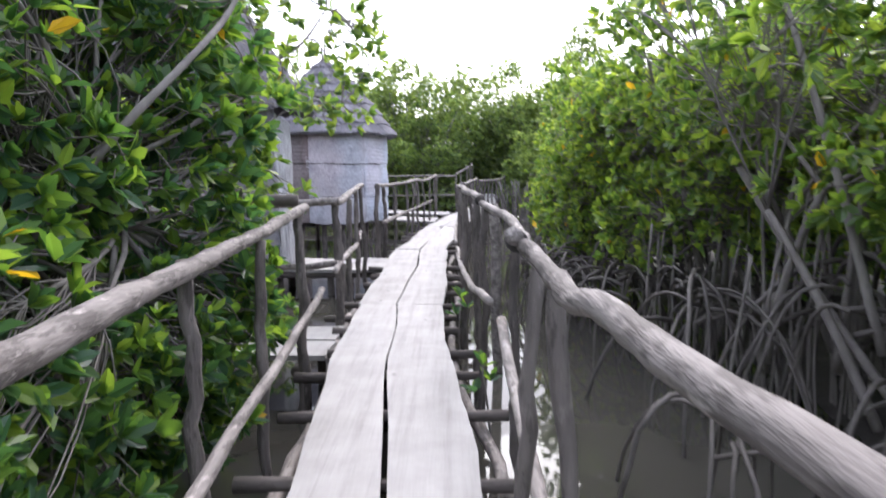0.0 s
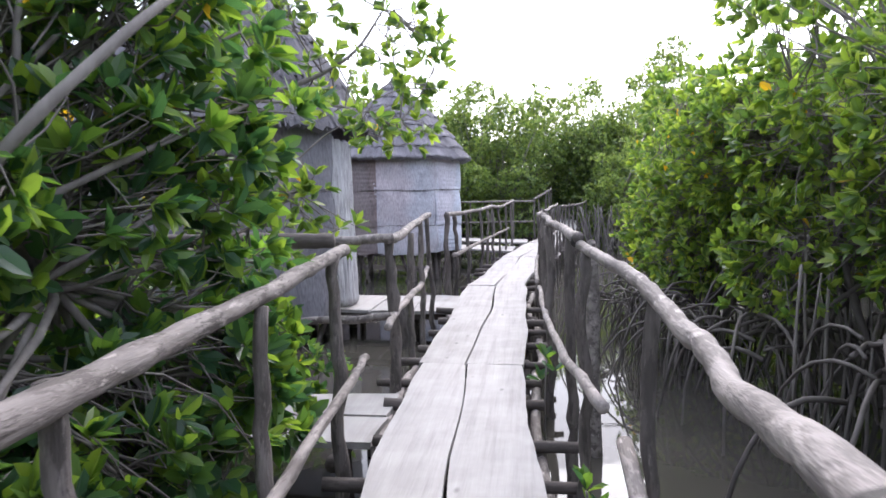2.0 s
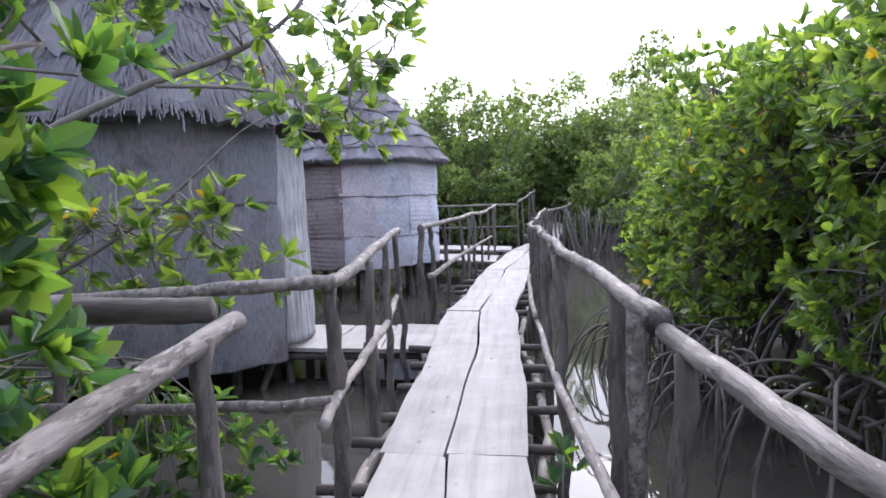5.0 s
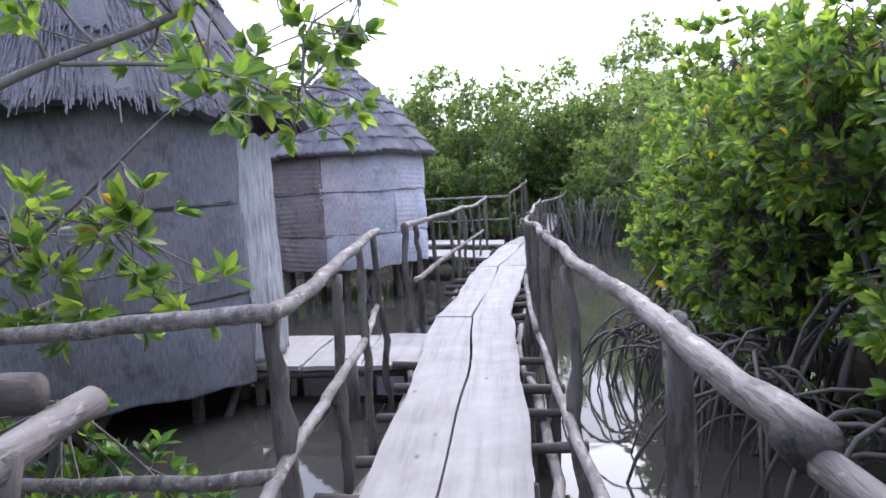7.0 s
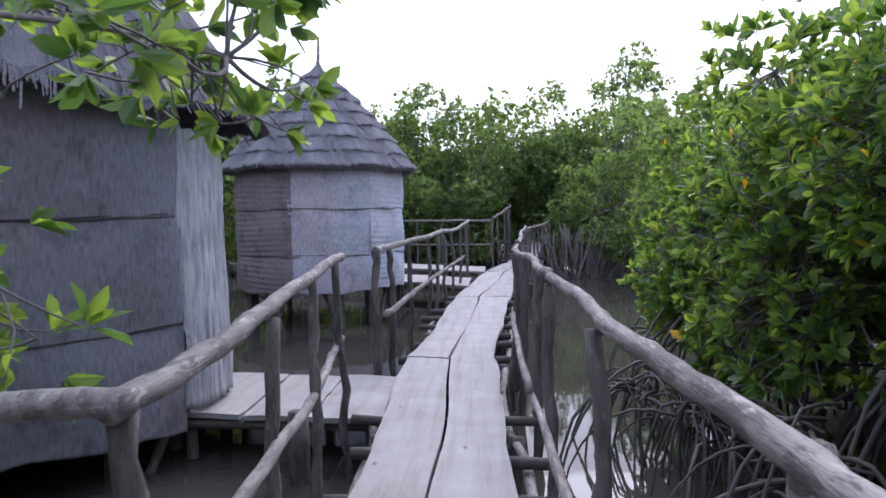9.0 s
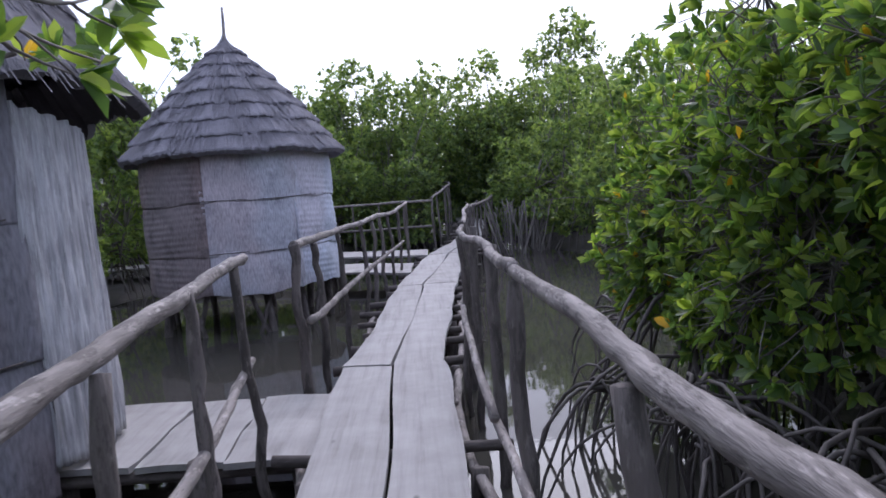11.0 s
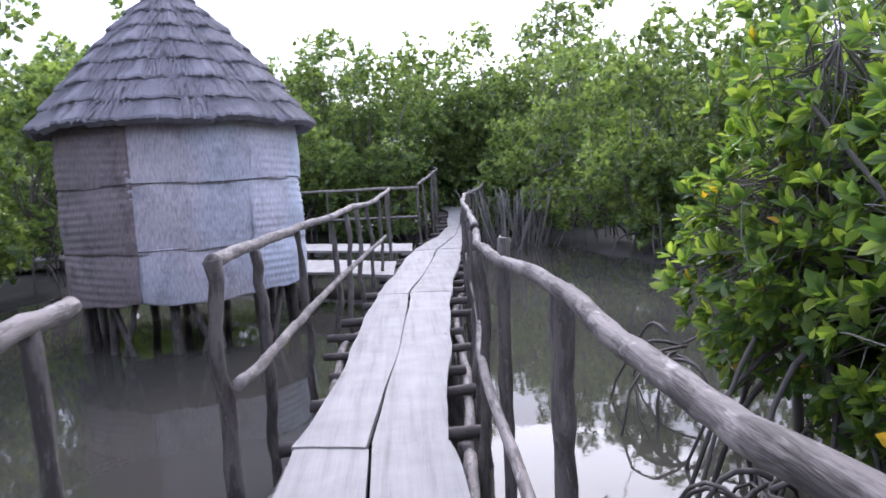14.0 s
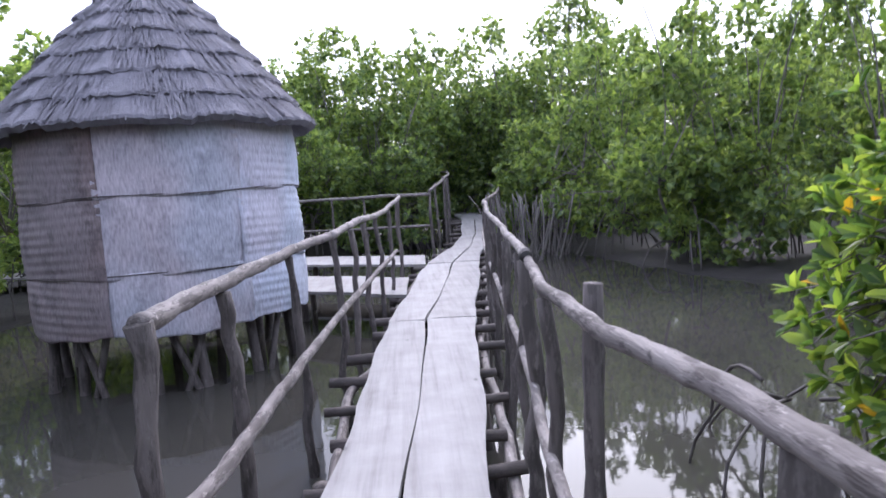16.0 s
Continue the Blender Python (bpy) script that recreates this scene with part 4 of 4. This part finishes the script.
mangrove("slender mangrove with sparse bright sprays against the sky", 2.9, 2.3, [(2.2, 2.0, 1.9, 0.26, 0.3, 0.22), (2.45, 2.2, 2.25, 0.3, 0.3, 0.25), (2.0, 3.2, 2.5, 0.3, 0.3, 0.28), (2.3, 3.9, 2.75, 0.32, 0.3, 0.3), (1.9, 4.4, 2.6, 0.26, 0.3, 0.24), (2.6, 3.0, 2.9, 0.34, 0.3, 0.3), (2.9, 2.1, 2.7, 0.3, 0.3, 0.3), (2.15, 5.0, 3.0, 0.28, 0.28, 0.28)],
         4195, LEAF, 13, 7, 0.13, 10, 2, (0.3, 0.9), 0.5, split=True, least=5, limb_r=0.011,
         mains=[[(2.9, 2.3, 0.2, 0.028), (2.7, 2.5, 1.2, 0.024), (2.55, 2.8, 2.1, 0.018), (2.4, 3.1, 2.9, 0.009)]])
# banks further off: filler trees, the second row added to shade the undergrowth
SIDE = [(5.2, -2.6), (6.6, 2.6), (6.8, 6.2), (6.2, 10.2), (7.2, -0.6), (4.2, -4.6), (-3.6, -1.4), (-5.0, 2.4), (-5.6, 4.8), (-4.4, -3.8), (-7.2, 7.0), (-7.8, 9.4), (1.8, -8.5), (-1.6, -8.0),
        (4.6, 2.4), (4.5, 6.3), (5.6, 3.6), (5.9, 1.0), (6.0, 5.4), (5.6, 7.4), (4.6, 9.6), (5.2, 11.2), (7.6, 4.4), (7.8, 8.2), (4.4, -1.4), (-3.9, 0.4), (-4.2, 3.2), (-3.6, -2.8)]
for k, (x, y) in enumerate(SIDE):
    mangrove("full mangrove added back on the mud bank to fill and shade it", x, y, blob_set(x, y, 1.3, 1.1, 1.1, 1.0, 14, 4200 + k, (0.45, 0.85)), 4250 + k, LEAF, 17, 6, 0.14, 12, 2, (0.3, 1.1), 0.04, flat=True)
# left bank near the start
near_blobs = blob_set(-1.42, 1.35, 1.4, 0.5, 1.2, 1.5, 52, 4301, (0.28, 0.46)) + [(-0.86, 2.9, 0.2, 0.28, 0.3, 0.28), (-0.80, 2.7, 0.5, 0.24, 0.24, 0.24), (-0.85, 2.5, 1.55, 0.28, 0.25, 0.28), (-0.9, 0.9, 0.1, 0.3, 0.3, 0.3), (-0.8, 0.1, 0.15, 0.3, 0.4, 0.4), (-0.98, 3.0, 0.5, 0.26, 0.24, 0.26), (-1.3, 2.95, 0.3, 0.32, 0.28, 0.3), (-1.0, 2.35, -0.1, 0.32, 0.3, 0.25), (-1.3, 1.9, -0.05, 0.35, 0.35, 0.3), (-1.7, 2.9, 0.2, 0.35, 0.3, 0.35), (-1.1, 1.3, 0.0, 0.3, 0.35, 0.3),
    (-0.80, 2.6, 1.5, 0.26, 0.3, 0.28), (-0.76, 2.75, 1.95, 0.26, 0.26, 0.26), (-0.9, 2.5, 2.35, 0.22, 0.24, 0.2), (-0.74, 2.7, 1.1, 0.2, 0.24, 0.2), (-0.72, 2.75, 0.55, 0.2, 0.24, 0.22), (-1.0, 2.2, 1.9, 0.3, 0.3, 0.3), (-0.95, 2.3, 1.2, 0.28, 0.3, 0.28), (-0.66, 2.85, 1.7, 0.18, 0.18, 0.18), (-0.9, 1.9, 0.3, 0.26, 0.3, 0.26), (-0.8, 2.3, 0.25, 0.24, 0.3, 0.24), (-0.95, 1.4, 0.45, 0.24, 0.3, 0.24), (-0.74, 3.14, 0.48, 0.15, 0.14, 0.10), (-0.88, 3.08, 0.93, 0.10, 0.10, 0.10)]
mangrove("broad-leaved mangrove crowding the handrail", -1.6, 1.2, near_blobs, 4401, LEAF_NEAR, 30, 8, 0.135, 10, 3, (0.3, 0.9), 0.25, split=True, least=8,
         mains=[[(-1.25, 1.35, 0.9, 0.020), (-0.86, 1.42, 1.38, 0.018), (-0.60, 1.60, 1.72, 0.016), (-0.52, 1.88, 1.96, 0.014), (-0.47, 2.06, 2.2, 0.012), (-0.44, 2.4, 2.6, 0.008)]])
mangrove("broad-leaved mangrove crowding the handrail", -1.5, -0.9, blob_set(-1.45, -0.9, 1.5, 0.35, 0.7, 1.1, 10, 4302, (0.3, 0.45)), 4402, LEAF_NEAR, 24, 8, 0.13, 8, 3, (0.3, 0.8), 0.25)
mangrove("tall mangrove behind the handrail", -2.9, 1.4, blob_set(-2.8, 1.6, 1.7, 0.7, 1.4, 1.2, 22, 4303, (0.35, 0.55)), 4403, LEAF, 22, 8, 0.12, 10, 3, (0.3, 0.9), 0.25)
over = [(-0.50, 5.6, 2.25, 0.26, 0.3, 0.24), (-0.82, 5.4, 1.95, 0.28, 0.3, 0.2), (-1.15, 5.6, 2.45, 0.28, 0.3, 0.26), (-0.62, 5.75, 2.8, 0.34, 0.3, 0.3), (-1.1, 5.8, 3.1, 0.35, 0.3, 0.3), (-1.8, 5.4, 2.6, 0.35, 0.35, 0.35),
        (-1.25, 5.1, 1.35, 0.22, 0.22, 0.2), (-1.7, 5.3, 1.0, 0.32, 0.3, 0.26), (-2.2, 5.2, 1.35, 0.35, 0.3, 0.3), (-2.7, 5.2, 0.9, 0.4, 0.35, 0.35), (-2.6, 5.0, 1.9, 0.4, 0.35, 0.35), (-3.3, 5.0, 2.6, 0.4, 0.4, 0.4),
        (-0.98, 5.0, 1.0, 0.16, 0.18, 0.16), (-0.66, 4.75, 1.85, 0.2, 0.2, 0.14), (-1.3, 6.2, 2.08, 0.24, 0.22, 0.16), (-0.98, 6.6, 2.4, 0.22, 0.2, 0.16), (-1.65, 6.1, 2.25, 0.24, 0.22, 0.2), (-1.36, 5.0, 1.15, 0.26, 0.25, 0.24), (-1.8, 5.0, 1.22, 0.3, 0.3, 0.28), (-2.2, 5.0, 1.05, 0.32, 0.3, 0.3), 
        (-0.56, 5.7, 1.72, 0.15, 0.15, 0.09), (-0.82, 5.75, 1.78, 0.17, 0.15, 0.10), (-0.42, 5.8, 1.86, 0.10, 0.10, 0.08), (-0.72, 6.5, 1.86, 0.15, 0.16, 0.10), (-1.1, 6.6, 1.92, 0.18, 0.16, 0.12), (-0.42, 5.9, 2.65, 0.24, 0.24, 0.2), (-0.3, 5.7, 2.35, 0.16, 0.2, 0.14), (-0.8, 5.9, 3.3, 0.3, 0.3, 0.25), (-1.5, 5.2, 2.9, 0.3, 0.3, 0.25), (-2.1, 5.1, 3.0, 0.3, 0.3, 0.25)]
mangrove("open-branched mangrove reaching across the hut wall", -3.1, 4.9, over, 4404, LEAF, 15, 7, 0.132, 7, 2, (0.3, 0.9), 0.5, split=True, limb_r=0.009, least=4,
         mains=[[(-3.1, 4.7, 0.8, 0.04), (-2.5, 5.0, 1.62, 0.03), (-1.9, 5.35, 2.05, 0.025), (-1.35, 5.65, 2.32, 0.02), (-1.0, 5.75, 2.55, 0.014), (-0.75, 5.8, 2.9, 0.008)],
                [(-1.75, 5.42, 2.1, 0.014), (-1.3, 5.5, 2.08, 0.012), (-0.9, 5.45, 2.0, 0.009), (-0.55, 5.4, 1.9, 0.006)],
                [(-2.9, 4.8, 0.7, 0.018), (-2.3, 5.0, 0.95, 0.014), (-1.7, 5.1, 1.3, 0.011), (-1.15, 5.15, 1.75, 0.007)]])
mangrove("low dark-leaved mangrove bush under the hut wall", -2.3, 5.5, [(-2.6, 5.4, 0.1, 0.4, 0.35, 0.3), (-2.1, 5.6, 0.0, 0.4, 0.35, 0.28), (-1.65, 5.5, -0.1, 0.34, 0.35, 0.24), (-1.3, 5.4, -0.2, 0.26, 0.3, 0.2), (-2.4, 5.0, 0.0, 0.36, 0.3, 0.26), (-3.0, 5.2, 0.3, 0.4, 0.35, 0.32), (-1.8, 5.15, -0.15, 0.3, 0.25, 0.2)],
         4405, LEAF_NEAR, 26, 8, 0.115, 4, 1, (0.2, 0.5), 0.1, limb_r=0.008, least=10)


def root_clump(label, x, y, z, n, reach, seed, r=(0.008, 0.016)):
    """A knot of arching roots standing in the water."""
    rng = np.random.default_rng(seed)
    clump = thing("mangrove_roots", label, "roots", "root clumps")
    for k in range(n):
        a = rng.uniform(0, 6.28)
        rc = rng.uniform(*reach)
        rr = rng.uniform(*r)
        line = prop_root(x + rng.normal(0, 0.09), y + rng.normal(0, 0.09), z + rng.normal(0, 0.12), a, rc, WATER_Z - 0.25, rr, rng)
        part("prop_root", mesh_of("prop_root", *tube_arrays(line, 6, 0.04, rng), ROOT), clump)
    return clump


root_clump("dense tangle of thin arching roots over the water", 1.75, 7.55, 0.02, 46, (0.25, 0.95), 5001)
root_clump("dense tangle of thin arching roots over the water", 1.95, 6.5, 0.05, 30, (0.3, 0.9), 5002)
root_clump("dense tangle of thin arching roots over the water", 1.55, 8.45, -0.05, 26, (0.25, 0.8), 5003)
root_clump("loose arching roots standing in shallow water", 2.15, 5.2, 0.2, 18, (0.4, 1.1), 5004, (0.010, 0.02))
root_clump("loose arching roots standing in shallow water", 2.35, 3.7, 0.3, 16, (0.4, 1.3), 5005, (0.010, 0.02))
root_clump("loose arching roots standing in shallow water", 2.3, 11.0, -0.1, 8, (0.5, 1.0), 5006, (0.010, 0.015))
root_clump("loose arching roots standing in shallow water", 3.7, 12.7, -0.1, 6, (0.4, 0.9), 5007, (0.010, 0.016))
root_clump("loose arching roots standing in shallow water", 1.75, 1.6, 0.1, 9, (0.4, 1.0), 5008, (0.010, 0.018))

# far trees closing the view
rng = np.random.default_rng(909)
FAR = []
for k in range(34):
    s = k / 33
    x = -14 + 28 * s
    y = 28.0 - 0.012 * (x - 1) ** 2 + rng.uniform(-1.2, 2.5)
    FAR.append((x, y, rng.uniform(1.3, 2.6), 2.0, 20))
for x, y in [(3.9, 23.6), (4.7, 21.4), (5.2, 19.2), (6.4, 18.4), (7.7, 17.8), (9.0, 16.4), (8.6, 14.2), (-6.4, 19.2), (-7.0, 17.0), (-7.4, 14.6), (-8.4, 11.8), (-7.4, 21.8), (-5.2, 24.5), (3.9, 26.0), (0.2, 25.6), (-2.4, 25.4)]:
    FAR.append((x, y, rng.uniform(1.2, 1.6) + (0.3 if x < -5 else 0.0), 1.5, 20 if x < -5 else 13))
for x, y in [(9.6, 18), (10, 13.5), (10.2, 22), (-10.2, 17), (-10.4, 13)]:
    FAR.append((x, y, 1.7, 1.5, 16))
for k, (x, y, z, h, n) in enumerate(FAR):
    tops = [(x + rng.normal(0, 0.8), y + rng.normal(0, 0.5), z + h + rng.uniform(0.2, 1.2), rng.uniform(0.2, 0.35), 0.25, rng.uniform(0.25, 0.5)) for _ in range(5)]
    mangrove("dense mangrove closing the edge of the water", x, y, blob_set(x, y, z, 1.25, 0.9, h, n, 4600 + k, (0.4, 0.85) if y > 24 else (0.38, 0.62)) + tops, 4700 + k, LEAF_FAR_HAZE, 22 if y > 24 else 30, 6, 0.165, 14, 2, (0.3, 1.1), 0.03, "far mangroves", 5, flat=True, limb_r=0.018)
mangrove("tall sparse tree rising over the mangroves", 7.0, 34.5, [(7.0, 34.5, 7.3, 1.0, 0.7, 0.6), (6.0, 34.5, 6.7, 0.7, 0.6, 0.45), (8.1, 34.3, 6.9, 0.8, 0.6, 0.45), (6.8, 34.5, 5.9, 0.8, 0.6, 0.45), (7.4, 34.5, 8.2, 0.7, 0.5, 0.5), (6.2, 34.4, 5.2, 0.6, 0.5, 0.4), (7.8, 34.4, 5.6, 0.5, 0.5, 0.4)],
         4990, LEAF_FAR_HAZE, 20, 6, 0.2, 4, 1, (0.3, 0.9), 0.2, "far mangroves", 6, mains=[[(6.8, 34.5, -0.5, 0.12), (6.9, 34.5, 3.0, 0.09), (7.1, 34.5, 7.6, 0.03)]])

# woods all round, beyond the water: mostly unseen, added to block horizon light
rng = np.random.default_rng(6000)
n = 9000
ang = rng.uniform(0, 2 * math.pi, n)
rad = 19 + rng.uniform(0, 1, n) ** 1.5 * 20
wx, wy = 1 + rad * np.cos(ang), 11 + rad * np.sin(ang) * 1.25
wz = -0.3 + rng.uniform(0, 1, n) * (3.6 + 0.8 * np.sin(ang * 9) + 0.5 * np.sin(ang * 23 + 1))
keep = (np.abs(wx - 1) > 9) | (wy < 0) | (wy > 33)
wpos = np.stack([wx, wy, wz], -1)[keep]
wax = rng.normal(0, 0.6, wpos.shape) + (0, 0, 0.8)
wax /= np.linalg.norm(wax, axis=1, keepdims=True)
tagged(new("far_woods", mesh_of("far_woods", *leaves(wpos, wax, 7, 0.42, rng, 1.1, 0.6, True), LEAF_FAR_HAZE, smooth=False)), "ring of low mangrove woods added round the creek to block horizon light", "woods", kind="stuff")

# seedlings beside the planks
for k, (x, y) in enumerate([(0.60, 4.62), (0.70, 2.45)]):
    rng = np.random.default_rng(5100 + k)
    sd = thing("mangrove_seedling", "small leafy mangrove shoot growing up beside the planks", "plant")
    tops = np.array([(x, y, 0.10), (x + 0.05, y + 0.03, 0.0), (x - 0.04, y + 0.02, -0.06)])
    part("crown", mesh_of("crown", *leaves(tops, np.array([(0, 0, 1.0)] * 3), 6, 0.13, rng), LEAF_NEAR, smooth=False), sd)
    part("stem", mesh_of("stem", *tube_arrays(limb((x + 0.02, y, MUD_Z), (x, y, 0.1), 0.012, 0.006, rng), 6), BRANCH), sd)


# sheaf of grey stems standing in the mud where the walk bends
def stem_thicket(label, x, y, w, d, n, top, seed):
    rng = np.random.default_rng(seed)
    t = thing("mangrove_thicket", label, "thicket", "thickets")
    for k in range(n):
        bx, by = x + rng.uniform(-w, w), y + rng.uniform(-d, d)
        r = rng.uniform(0.014, 0.028)
        line = limb((bx, by, WATER_Z - 0.4), (bx + rng.normal(0, 0.4), by + rng.normal(0, 0.3), top * rng.uniform(0.6, 1.15)), r, r * 0.7, rng, 0.12)
        part("stem", mesh_of("stem", *tube_arrays(line, 6, 0.06, rng), BRANCH), t)


stem_thicket("dense grey mangrove stems rising from the mud", 3.1, 22.6, 0.8, 1.2, 70, 0.85, 5201)
